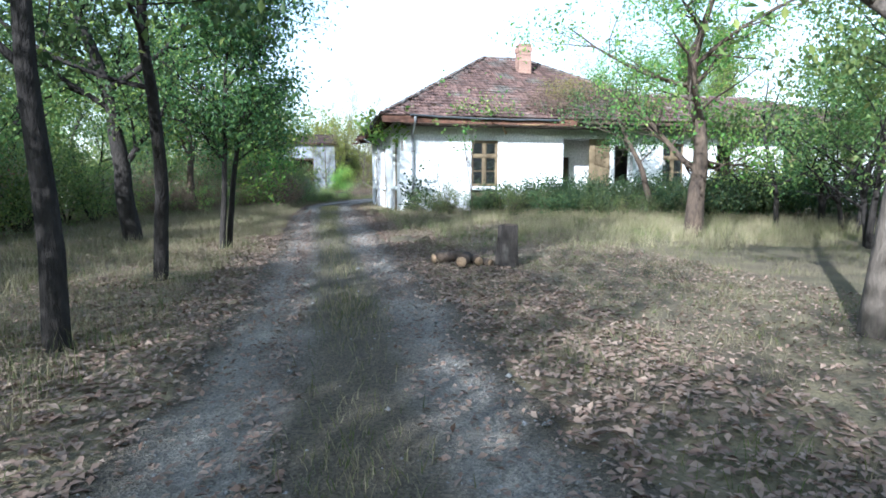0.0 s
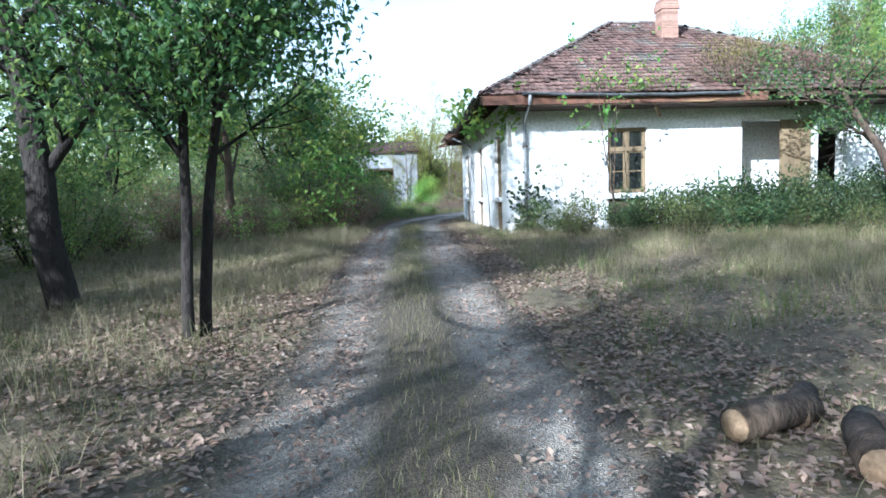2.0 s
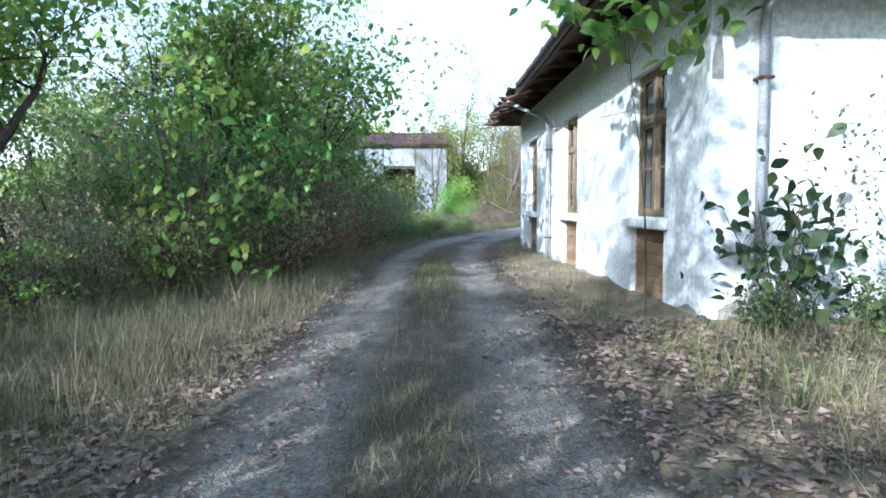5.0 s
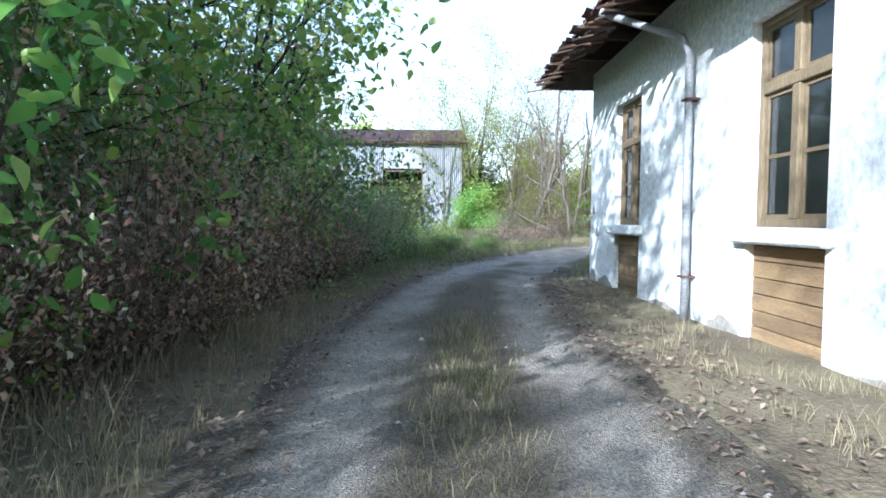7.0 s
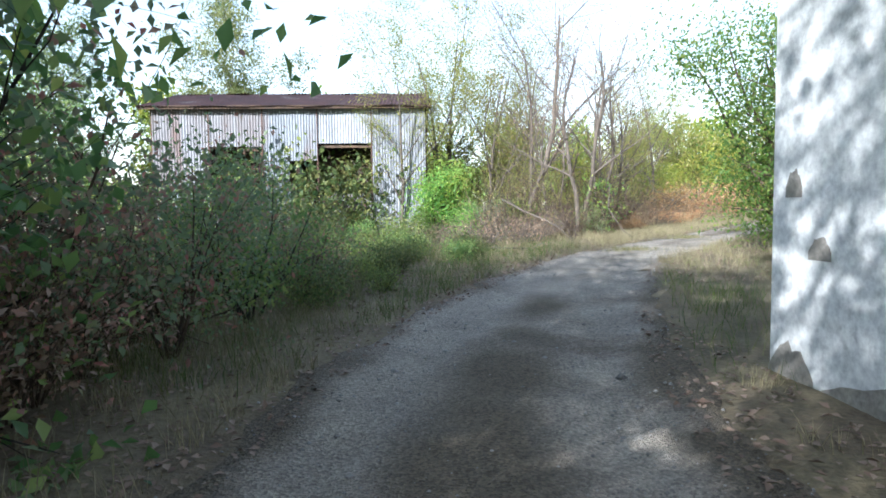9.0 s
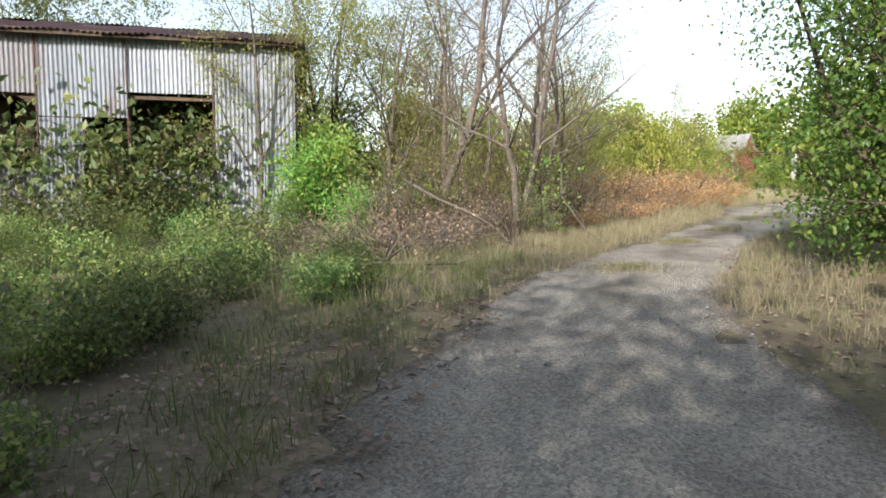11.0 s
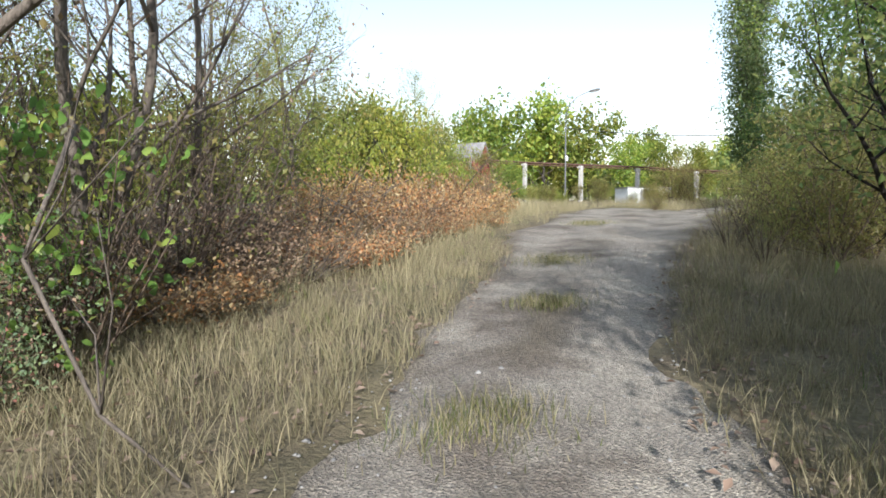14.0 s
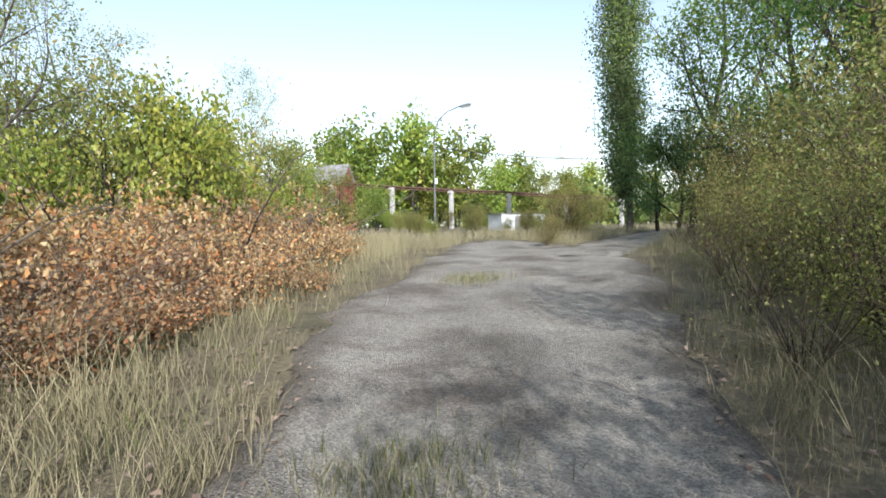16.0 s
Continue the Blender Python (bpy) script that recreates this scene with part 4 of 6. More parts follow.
shrub_b = plant("shrub", "bright green shrub in full leaf", "shrub", (-1.3, 28.3, level(-1.3, 28.3)), 26, 2.2, 0.02, M["brown_bark"], M["leaf_maple"], 3600, 0.09, stems=7, kids=5, depth=2, bare=0.1, clump=0.16, fan=0.35, group="bright shrubs")
olive = plant("bush", "tall olive-brown bush with wilting leaves", "bush", (19.0, 25.6, level(19, 25.6)), 27, 4.0, 0.035, M["brown_bark"], M["leaf_olive"], 9000, 0.075, stems=11, kids=7, depth=2, bare=0.08, clump=0.15, fan=0.42, group="olive bushes")
sparse = plant("tree", "sparse young tree with grey trunk and bare twigs", "tree", (2.1, 29.6, level(2.1, 29.6)), 28, 8.0, 0.085, M["pale_bark"], M["leaf_dry"], 1500, 0.06, lean=(-0.06, 0), kids=9, bare=0.2, clump=0.2, bend=0.16, spread=0.6, group="bare young trees")
sparse2 = plant("tree", "forked young tree with grey bark and few leaves", "tree", (3.8, 27.6, level(3.8, 27.6)), 29, 6.4, 0.075, M["pale_bark"], M["leaf_dry"], 900, 0.06, stems=2, lean=(0.1, 0), kids=7, bare=0.25, clump=0.2, bend=0.18, spread=0.6, fan=0.12, group="bare young trees")
birch = plant("tree", "tall airy tree with light green leaves", "tree", (10.6, 38.6, level(10.6, 38.6)), 30, 7.2, 0.09, M["pale_bark"], M["leaf_airy"], 7500, 0.075, kids=9, bare=0.12, clump=0.15, bend=0.1, spread=0.6, group="airy trees")
green = plant("tree", "rounded green young tree", "tree", (16, 42, level(16, 42)), 31, 3.4, 0.05, M["bark"], M["leaf_bright"], 3600, 0.15, stems=5, kids=6, depth=2, bare=0.08, clump=0.24, fan=0.28, group="green young trees")
green2 = plant("tree", "slim young tree with yellowing leaves", "tree", (13.2, 40.2, level(13.2, 40.2)), 42, 4.4, 0.04, M["bark"], M["leaf_olive"], 3600, 0.13, stems=4, kids=8, depth=2, bare=0.08, clump=0.2, fan=0.14, spread=0.6, group="green young trees")
far_tree = plant("tree", "distant tall green tree", "tree", (56, 92, level(56, 92)), 32, 11, 0.2, M["bark"], M["leaf_bright"], 2400, 0.5, kids=8, depth=2, bare=0.15, clump=0.6, bend=0.12, group="distant trees")
poplar = plant("poplar", "tall columnar poplar with leaves down to the ground", "tree", (46.2, 42.0, level(46, 42)), 33, 19, 0.26, M["pale_bark"], M["leaf_pale"], 26000, 0.2, kids=48, bare=0.08, clump=0.46, bend=0.03, spread=0.42, depth=1, squash=1.5, reach=0.36, group="poplars")
plant("tree", "dense low-branched leafy tree at the edge of the track", "tree", (5.6, 19.2, level(5.6, 19.2)), 34, 4.6, 0.05, M["brown_bark"], M["leaf_maple"], 46000, 0.072, stems=13, kids=7, depth=2, bare=0.04, clump=0.24, fan=0.42, low=0.3, reach=0.8)
roadside = plant("tree", "leafy tree behind the olive bushes", "tree", (24.5, 24.0, level(24.5, 24.0)), 49, 8.0, 0.17, M["brown_bark"], M["leaf_maple"], 11000, 0.13, kids=9, bare=0.12, clump=0.24, low=1.5)
pile = plant("brush_pile", "heap of cut branches with withered orange leaves", "brush pile", (9.2, 31.6, level(9.2, 31.6)), 35, 1.5, 0.016, M["pale_bark"], M["leaf_brown"], 4800, 0.064, stems=20, kids=6, depth=1, bare=0.2, clump=0.09, fan=1.6, group="brush piles")
pile2 = plant("brush_pile", "heap of cut twigs with a few dry leaves", "brush pile", (0.0, 22.9, level(0, 22.9)), 36, 1.5, 0.014, M["pale_bark"], M["leaf_dry"], 900, 0.05, stems=16, kids=5, depth=2, bare=0.15, clump=0.12, fan=1.7, group="brush piles")
weed = plant("weeds", "tangle of green weeds and creepers", "weeds", (-5.5, 26.0, level(-5.5, 26)), 37, 1.1, 0.007, M["brown_bark"], M["leaf_weed"], 1500, 0.07, stems=8, kids=4, depth=1, bare=0.1, clump=0.13, fan=0.7, group="weeds")
creeper_w = plant("weeds", "bright green creeping weeds", "weeds", (-2.6, 24.4, level(-2.6, 24.4)), 38, 0.9, 0.007, M["brown_bark"], M["leaf_mid"], 1400, 0.07, stems=8, kids=4, depth=1, bare=0.1, clump=0.13, fan=0.7, group="weeds")
twigs = plant("undergrowth", "tangle of thin bare brown twigs", "undergrowth", (1.6, 26.2, level(1.6, 26.2)), 39, 2.4, 0.012, M["brown_bark"], M["leaf_olive"], 500, 0.05, stems=12, kids=5, depth=2, bare=0.1, clump=0.15, fan=0.5, group="undergrowth")

rp = random.Random(3)
# the wood to the left of the track, and unseen trees added for shade
for x, y, s, k in ((-9.8, -23.5, 0.75, 0), (-14.5, -21, 0.8, 0), (-9.5, -29, 1, 0), (-18, -16, 1.1, 0), (-12.5, -8.5, 0.8, 1), (-20, -8, 1.2, 0),
                   (-15.5, 2.5, 0.95, 1), (-19, 1, 1.1, 0), (-14.5, 8, 0.9, 1), (-18, 11, 1.0, 0), (-11.8, 1.2, 0.55, 1), (-12.5, 14, 0.8, 1), (-16, 18, 0.9, 1), (-25, -2, 1.2, 0),
                   (-24, -18, 1.3, 0), (-17, -27, 1.1, 0), (-22, 24, 1.2, 1), (-18, 31, 1.1, 1), (-12, -33, 1.1, 0), (-30, -28, 1.4, 0),
                   # behind the start: never in view, placed to shade the clearing
                   (-1.5, -32, 1.0, 0), (2.5, -30, 0.9, 0), (6.5, -28, 0.9, 0), (10, -25.5, 0.85, 0), (0.5, -36, 1.1, 0), (6, -34, 1.1, 0), (-6.8, -30, 0.8, 0)):
    put((wood, wood2)[k], x, y, s, rp.uniform(0, 360))
# dense edge of the wood, with trees whose crowns meet the undergrowth
for x, y, s, k in ((-10.9, -17.0, 0.85, 1), (-13.4, -13.5, 0.95, 1), (-14.0, -7.0, 0.95, 1)):
    put((wood, wood2)[k], x, y, s, rp.uniform(0, 360))
for i in range(24):
    f = 0.2 + 0.8 * i / 23
    x, y = -9.2 - 5.4 * f + rp.uniform(-1.0, 0.8), -2.0 - 16.0 * f + rp.uniform(-1.2, 1.2)
    put((bush, bush2)[i % 2], x, y, rp.uniform(0.4, 0.75), rp.uniform(0, 360))
# thicket along the track
for x, y, s, k in ((-6.9, 0.9, 0.42, 0), (-6.5, 2.6, 0.62, 1), (-6.2, 4.4, 0.66, 0), (-6.1, 6.0, 0.75, 0), (-5.9, 7.6, 0.8, 0), (-5.5, 9.0, 0.75, 1), (-5.3, 10.6, 0.85, 0), (-5.2, 12.2, 0.8, 0), (-5.6, 11.4, 0.85, 1),
                   (-7.1, 11.4, 0.85, 1), (-7.6, 6.4, 0.75, 1), (-7.6, 3.4, 0.8, 0), (-8.6, 13.6, 0.9, 1), (-9.6, -0.4, 0.55, 0), (-10.8, 3.2, 0.85, 0), (-9.8, -5.0, 0.5, 1), (-11.0, 7.5, 0.9, 1), (-9.3, 11.4, 0.95, 0), (-9.2, 7.4, 0.8, 0),
                   (-12, -10, 0.7, 1), (-11, -17.5, 0.65, 1), (-13.5, -6, 0.75, 0), (-12.5, -23, 0.8, 1), (-14.5, -13, 0.9, 0), (-15.5, -2, 0.9, 1), (-15, -18, 0.9, 0), (-12, -27, 0.8, 0), (-17, -8, 1.0, 1), (-17, -23, 1.0, 0),
                   (-10.4, -2.0, 0.5, 0), (-9.6, -3.6, 0.4, 1), (-12.4, -0.6, 0.8, 1), (-13, -16, 0.8, 1), (-20, -20, 1.4, 1), (-22, -12, 1.5, 0), (-20, -3, 1.4, 1), (-24, -26, 1.5, 0), (-21, 5, 1.4, 1), (-27, -8, 1.6, 1)):
    put((bush, bush2)[k], x, y, s, rp.uniform(0, 360))
dead = plant("undergrowth", "dead brown stalks with withered leaves", "undergrowth", (-5.6, 5.0, level(-5.6, 5.0)), 43, 1.3, 0.008, M["brown_bark"], M["leaf_dry"], 900, 0.06, stems=18, kids=4, depth=1, bare=0.2, clump=0.1, fan=0.45, group="undergrowth")
for x, y, s in ((-6.3, 2.0, 0.9), (-5.9, 3.4, 1.0), (-5.5, 6.6, 0.9), (-5.3, 8.4, 0.9), (-5.2, 9.9, 0.8), (-5.1, 11.4, 0.8), (-7.2, 0.4, 0.7), (-8.0, -0.6, 0.7), (-9.0, -1.2, 0.8), (-6.9, 2.9, 1.1), (-6.6, 7.2, 1.3), (-6.5, 10.2, 1.2), (-9.8, -2.6, 0.9), (-8.8, 0.8, 0.8), (-6.2, 5.2, 1.2), (-7.6, 1.8, 1.1), (-8.8, 2.4, 1.2), (-9.8, 1.0, 1.2), (-8.6, -0.2, 1.0), (-10.8, -0.8, 1.1), (-7.0, 3.6, 1.3), (-10.2, 2.8, 1.3)):
    put(dead, x, y, s, rp.uniform(0, 360))
red = plant("undergrowth", "tangled stems with reddish withered leaves", "undergrowth", (-5.3, 6.2, level(-5.3, 6.2)), 45, 2.0, 0.01, M["brown_bark"], M["leaf_red"], 1500, 0.062, stems=12, kids=5, depth=2, bare=0.12, clump=0.12, fan=0.4, group="undergrowth")
for x, y, s in ((-5.2, 3.6, 0.7), (-5.0, 7.4, 0.75), (-4.9, 8.8, 0.8), (-4.8, 10.2, 0.75), (-4.8, 11.6, 0.7), (-5.6, 9.6, 1.1), (-5.9, 7.8, 1.2), (-6.1, 4.8, 0.9), (-5.4, 12.8, 0.8), (-5.1, 5.0, 0.55), (-7.0, 1.4, 0.5), (-7.6, 2.6, 0.8), (-9.2, 0.2, 0.6), (-10.2, 1.6, 0.8), (-6.6, 3.4, 0.8)):
    put(red, x, y, s, rp.uniform(0, 360))
for i in range(16):
    y = 4.6 + 9.2 * i / 15
    put((dead, red, dead)[i % 3], -4.85 - 0.25 * rp.random(), y + rp.uniform(-0.2, 0.2), rp.uniform(0.5, 0.95), rp.uniform(0, 360))
canopy = plant("tree", "dark thicket tree with small leaves and drooping twigs", "tree", (-6.3, 9.2, level(-6.3, 9.2)), 48, 6.6, 0.07, M["bark"], M["leaf_thicket"], 5500, 0.075, stems=2, lean=(0.06, 0.0), kids=10, spread=1.0, bare=0.2, clump=0.24, fan=0.14, low=1.0, group="thicket trees")
for x, y, s in ((-7.4, 5.4, 0.85), (-6.4, 12.8, 0.85), (-8.2, 11.0, 1.0)):
    put(canopy, x, y, s, rp.uniform(0, 360))
vine = plant("vine", "hanging vine with large bright green leaves", "vine", (-5.3, 3.4, level(-5.3, 3.4)), 40, 2.6, 0.012, M["brown_bark"], M["leaf_maple"], 420, 0.13, stems=4, kids=5, depth=2, bare=0.2, clump=0.1, fan=0.25, group="vines", fine=True)
for x, y, s in ((-5.5, 5.3, 1.0), (-5.4, 7.2, 0.9), (-5.8, 1.6, 1.1), (-5.3, 9.6, 0.8), (3.35, 25.6, 0.65)):
    put(vine, x, y, s, rp.uniform(0, 360))
for x, y, s in ((-6.6, -0.4, 0.35), (-7.4, -1.2, 0.4), (-6.0, 1.0, 0.4), (-8.4, -1.8, 0.4), (-5.5, 2.6, 0.45), (-9.2, -3.0, 0.4), (-5.2, 4.2, 0.4)):
    put(vine, x, y, s, rp.uniform(0, 360))
# greenery along the front of the house
for x, y, s in ((0.3, -0.8, 0.4), (1.3, -0.8, 0.45), (2.9, -1.3, 0.7), (3.3, -1.6, 0.6), (1.5, -1.4, 0.4), (4.7, -1.0, 0.95), (5.6, -1.4, 1.20), (6.5, -1.0, 1.20), (7.4, -1.7, 1.20), (8.6, -1.4, 1.08), (9.6, -1.9, 1.20), (10.8, -1.5, 1.32),
                (11.9, -2.2, 1.1), (13.1, -1.8, 1.2), (14.6, -2.4, 1.3), (16.2, -2.1, 1.3), (17.6, -3.0, 1.4), (6.0, -2.6, 0.8), (7.9, -3.0, 0.8), (10.2, -3.4, 0.9), (12.7, -3.9, 1.0), (4.3, -2.5, 0.6)):
    put(shrub, x, y, s, rp.uniform(0, 360))
for i in range(15):
    x = rp.uniform(4.4, 13.5)
    put(shrub, x, -1.2 - 2.6 * rp.random() ** 1.5 - 0.1 * max(0, x - 5), rp.uniform(0.5, 1.15), rp.uniform(0, 360), rp.uniform(0.4, 1.25))
for i in range(14):
    put(shrub, rp.uniform(11, 19), rp.uniform(-6.5, -3.5), rp.uniform(1.0, 1.6), rp.uniform(0, 360))
stalks = plant("weeds", "tall wilting weeds with dry stalks before the house", "weeds", (1.6, -2.2, level(1.6, -2.2)), 57, 1.2, 0.006, M["brown_bark"], M["leaf_weed"], 500, 0.06, stems=10, kids=4, depth=1, bare=0.2, clump=0.1, fan=0.35, group="weeds by the house")
for i in range(30):
    put(stalks, rp.uniform(0.4, 12), rp.uniform(-5.5, -1.4), rp.uniform(0.5, 1.0), rp.uniform(0, 360))
for x, y, s, k in ((10.4, -8.6, 0.7, 1), (13.4, -7.2, 0.75, 0), (16.6, -5.8, 0.7, 1), (10.5, -16.5, 0.8, 0), (15.5, -10.5, 0.8, 0), (5.2, -17.2, 0.6, 1), (19, -7, 0.8, 1), (23, -3, 0.9, 1), (17, -12, 0.8, 1), (24, -12, 1.0, 0), (14, -18, 0.9, 1), (28, -8, 1.1, 0), (22, -20, 1.1, 1), (9, -27, 1.0, 0), (30, -16, 1.2, 1), (18, -28, 1.2, 0)):
    put((wood, wood2)[k], x, y, s, rp.uniform(0, 360))
# behind the house and round the shed
for x, y, s in ((-1.0, 28.9, 1.2), (-1.9, 27.4, 0.45), (-0.6, 25.6, 0.5), (1.2, 27.0, 0.5), (3.4, 27.4, 0.45)):
    put(shrub_b, x, y, s, rp.uniform(0, 360))
for i in range(95):
    x, y = rp.uniform(-12, -0.8), rp.uniform(19.5, 28.8)
    if off_road(np.array([x]), np.array([y]))[0][0] < 1.2 or (x > -3.6 and y > 27):
        continue
    put(weed if rp.random() < 0.3 else creeper_w, x, y, rp.uniform(0.35, 0.75), rp.uniform(0, 360))
for i in range(80):
    x, y = rp.uniform(-10.5, -2.2), rp.uniform(14.8, 23.0)
    if off_road(np.array([x]), np.array([y]))[0][0] < 0.9:
        continue
    put((creeper_w, weed)[i % 2], x, y, rp.uniform(0.4, 0.75), rp.uniform(0, 360))
for x, y, s, k in ((-4.5, 13.2, 0.62, 0), (-4.2, 14.6, 0.5, 1), (-3.9, 15.9, 0.45, 0), (-4.9, 15.3, 0.6, 0), (-3.6, 17.1, 0.34, 0), (-5.4, 17.4, 0.5, 1), (-4.6, 17.0, 0.45, 0)):
    put((bush, bush2)[k], x, y, s, rp.uniform(0, 360))
for x, y, s in ((-4.6, 29.7, 2.9), (-5.7, 29.7, 3.2), (-5.1, 29.5, 2.4), (-9.0, 30.3, 3.0), (-8.5, 30.0, 2.2), (-7.3, 28.7, 1.2), (-10.5, 28.8, 1.3), (-3.8, 28.8, 1.1), (-5.2, 28.2, 1.6)):
    put(weed, x, y, s, rp.uniform(0, 360))
for x, y, s, k in ((-2.5, 29.0, 0.8, 2), (3.0, 33, 1.0, 0), (5.0, 29.4, 0.85, 1), (2.6, 28.2, 0.8, 1), (6.5, 33.5, 0.6, 2), (1.5, 35, 1.0, 2), (4, 37, 0.8, 2), (-0.5, 35, 1.2, 2),
                   (7.5, 36.5, 0.9, 0), (-3, 39, 1.0, 2), (0.9, 31.2, 0.95, 2), (2.4, 32.4, 0.7, 2), (7.6, 34.6, 0.6, 2), (-0.9, 31.6, 1.0, 2)):
    put((sparse, sparse2, birch)[k], x, y, s, rp.uniform(0, 360))
plant("tree", "leaning grey-brown tree with forked trunk and bare twigs", "tree", (2.75, 25.5, level(2.75, 25.5)), 58, 6.4, 0.085, M["pale_bark"], M["leaf_dry"], 1600, 0.055, stems=2, lean=(0.12, 0.0), kids=8, bare=0.35, clump=0.22, bend=0.2, spread=0.6, fan=0.08, reach=0.8)
plant("tree", "upright grey-brown tree with bare twigs", "tree", (1.35, 27.1, level(1.35, 27.1)), 59, 8.2, 0.11, M["pale_bark"], M["leaf_dry"], 1200, 0.06, lean=(0.02, 0.0), kids=8, bare=0.22, clump=0.25, bend=0.14, spread=0.7)
for x, y, s, k in ((2.3, 24.9, 0.7, 0), (3.0, 25.2, 0.6, 1), (3.5, 25.6, 0.8, 0), (2.6, 26.0, 1.0, 0), (1.0, 25.9, 0.9, 0), (0.2, 26.4, 0.8, 1), (4.6, 27.6, 0.9, 0)):
    put((twigs, bush)[k], x, y, s * (0.55 if k else 1), rp.uniform(0, 360))
for x, y, s in ((2, 33, 0.75), (5, 34.5, 0.8), (0, 38, 0.9), (8, 38, 0.8), (11.5, 41, 0.8), (4, 41, 1), (-6, 42, 1.1), (13.5, 37.5, 0.7), (15, 40.5, 0.85), (17.8, 43.5, 0.9), (19.5, 45.5, 0.85), (21.5, 47, 0.8), (24, 50, 0.9), (27, 53, 0.85), (13, 45, 1), (18, 50, 1.1), (23, 55, 1.1), (30, 56, 0.75), (34, 57.5, 0.8), (10.5, 36, 0.5), (16.5, 38.8, 0.5), (28, 62, 1.1), (20, 60, 1.2), (10, 52, 1.2), (37, 66, 1.2), (33, 63, 1.2), (66, 54, 0.9)):
    put((green, green, green2)[rp.randrange(3)], x, y, s * rp.uniform(0.8, 1.15), rp.uniform(0, 360), s * rp.uniform(0.75, 1.45))
for x, y, s in ((38, 94, 1.1), (47, 98, 1.2), (66, 96, 1.2), (77, 92, 1.1), (62, 88, 1.0), (68, 82, 0.85), (75, 84, 0.9), (82, 78, 0.8), (90, 80, 1.0), (30, 92, 0.9), (22, 90, 1.0), (12, 86, 1.0), (0, 84, 1.0), (-12, 78, 1.1), (-25, 70, 1.1), (100, 72, 0.9), (74, 62, 0.6),
                (95, 60, 0.7), (-38, 60, 1.2), (-45, 40, 1.2), (-48, 15, 1.2), (-46, -12, 1.2), (-40, -45, 1.2), (-12, -62, 1.2), (15, -60, 1.2), (45, -45, 1.2), (60, -15, 1.2), (70, 15, 1.0), (58, 30, 0.7), (85, 40, 0.8)):
    put(far_tree, x, y, s, rp.uniform(0, 360))
put(poplar, 31.5, 27.2, 0.72, 40)
leafy = plant("tree", "leafy grey-green tree behind the shed", "tree", (-13.5, 43.5, level(-13.5, 43.5)), 46, 9.5, 0.16, M["pale_bark"], M["leaf_pale"], 22000, 0.15, kids=9, bare=0.15, clump=0.24, low=1.5)
put(leafy, -21, 42, 0.9, 70)
yellow = plant("tree", "young tree with bright yellow-green leaves", "tree", (8.6, -13.4, level(8.6, -13.4)), 47, 5.4, 0.08, M["bark"], M["leaf_mid"], 5500, 0.10, stems=2, kids=8, bare=0.25, clump=0.2, low=1.4, fan=0.12, group="bright young trees")
put(yellow, 11.6, -10.0, 0.95, 70)
put(yellow, 13.5, -13.8, 1.1, 160)
put(yellow, 9.5, 22.7, 0.75, 40)
# low growth before the pipe posts, taller trees behind them
for x, y, s in ((27.5, 43.0, 0.24), (29.2, 45.5, 0.28), (31.5, 47.5, 0.3), (33.0, 50.5, 0.32), (36.5, 52.0, 0.34), (31.0, 43.4, 0.42), (32.6, 44.6, 0.38), (38.5, 55.0, 0.36), (41.0, 58.5, 0.4), (36.0, 57.5, 0.42), (43.5, 62.0, 0.42),
                (47.0, 63.0, 0.42), (50.5, 61.5, 0.45), (44.5, 54.5, 0.3), (51.0, 57.0, 0.4), (54.0, 60.5, 0.45), (45.0, 70.0, 0.7), (37.5, 44.5, 0.3), (40.5, 46.5, 0.32), (42.5, 47.0, 0.36), (45.6, 49.8, 0.34)):
    put((green, green2)[rp.randrange(2)], x, y, s * rp.uniform(0.85, 1.15), rp.uniform(0, 360))
for x, y, s in ((46.0, 66.4, 0.9), (36.0, 63.5, 1.15)):
    put(green, x, y, s, rp.uniform(0, 360), s * 1.35)
for x, y, s in ((59.0, 84.0, 1.2), (66.0, 80.5, 1.3), (70.0, 76.0, 1.1), (63.0, 88.0, 0.9), (75.0, 73.0, 0.75), (80.0, 71.0, 0.7), (54.5, 87.0, 0.7)):
    put(far_tree, x, y, s, rp.uniform(0, 360))
# along the right side of the last stretch
for x, y, s in ((11.8, 24.4, 0.36), (13.2, 25.5, 0.4), (14.9, 26.2, 0.42), (16.5, 27.0, 0.4), (18.2, 27.6, 0.42), (20.0, 28.4, 0.4), (13, 24.4, 0.6), (15.6, 25.5, 0.7), (21.2, 28.0, 0.75), (24, 29.0, 0.8), (27.5, 30.3, 0.65), (17.5, 23.5, 0.8), (31, 31.6, 0.6), (35, 32.8, 0.6), (28.3, 37.0, 0.55), (29.9, 37.2, 0.5), (22.6, 34.2, 0.22), (46.6, 50.6, 0.24), (47.6, 49.4, 0.22), (45.2, 51.2, 0.26)):
    put(olive, x, y, s, rp.uniform(0, 360))
for x, y, s in ((12.2, 26.0, 0.5), (14.2, 26.8, 0.55), (16.3, 27.6, 0.5), (18.6, 28.4, 0.55), (20.8, 29.4, 0.5), (11.2, 25.0, 0.5), (23, 30.6, 0.5)):
    put(twigs, x, y, s, rp.uniform(0, 360))
for x, y, s in ((41, 31, 1.0), (31, 25.5, 1.05)):
    put(roadside, x, y, s, rp.uniform(0, 360))
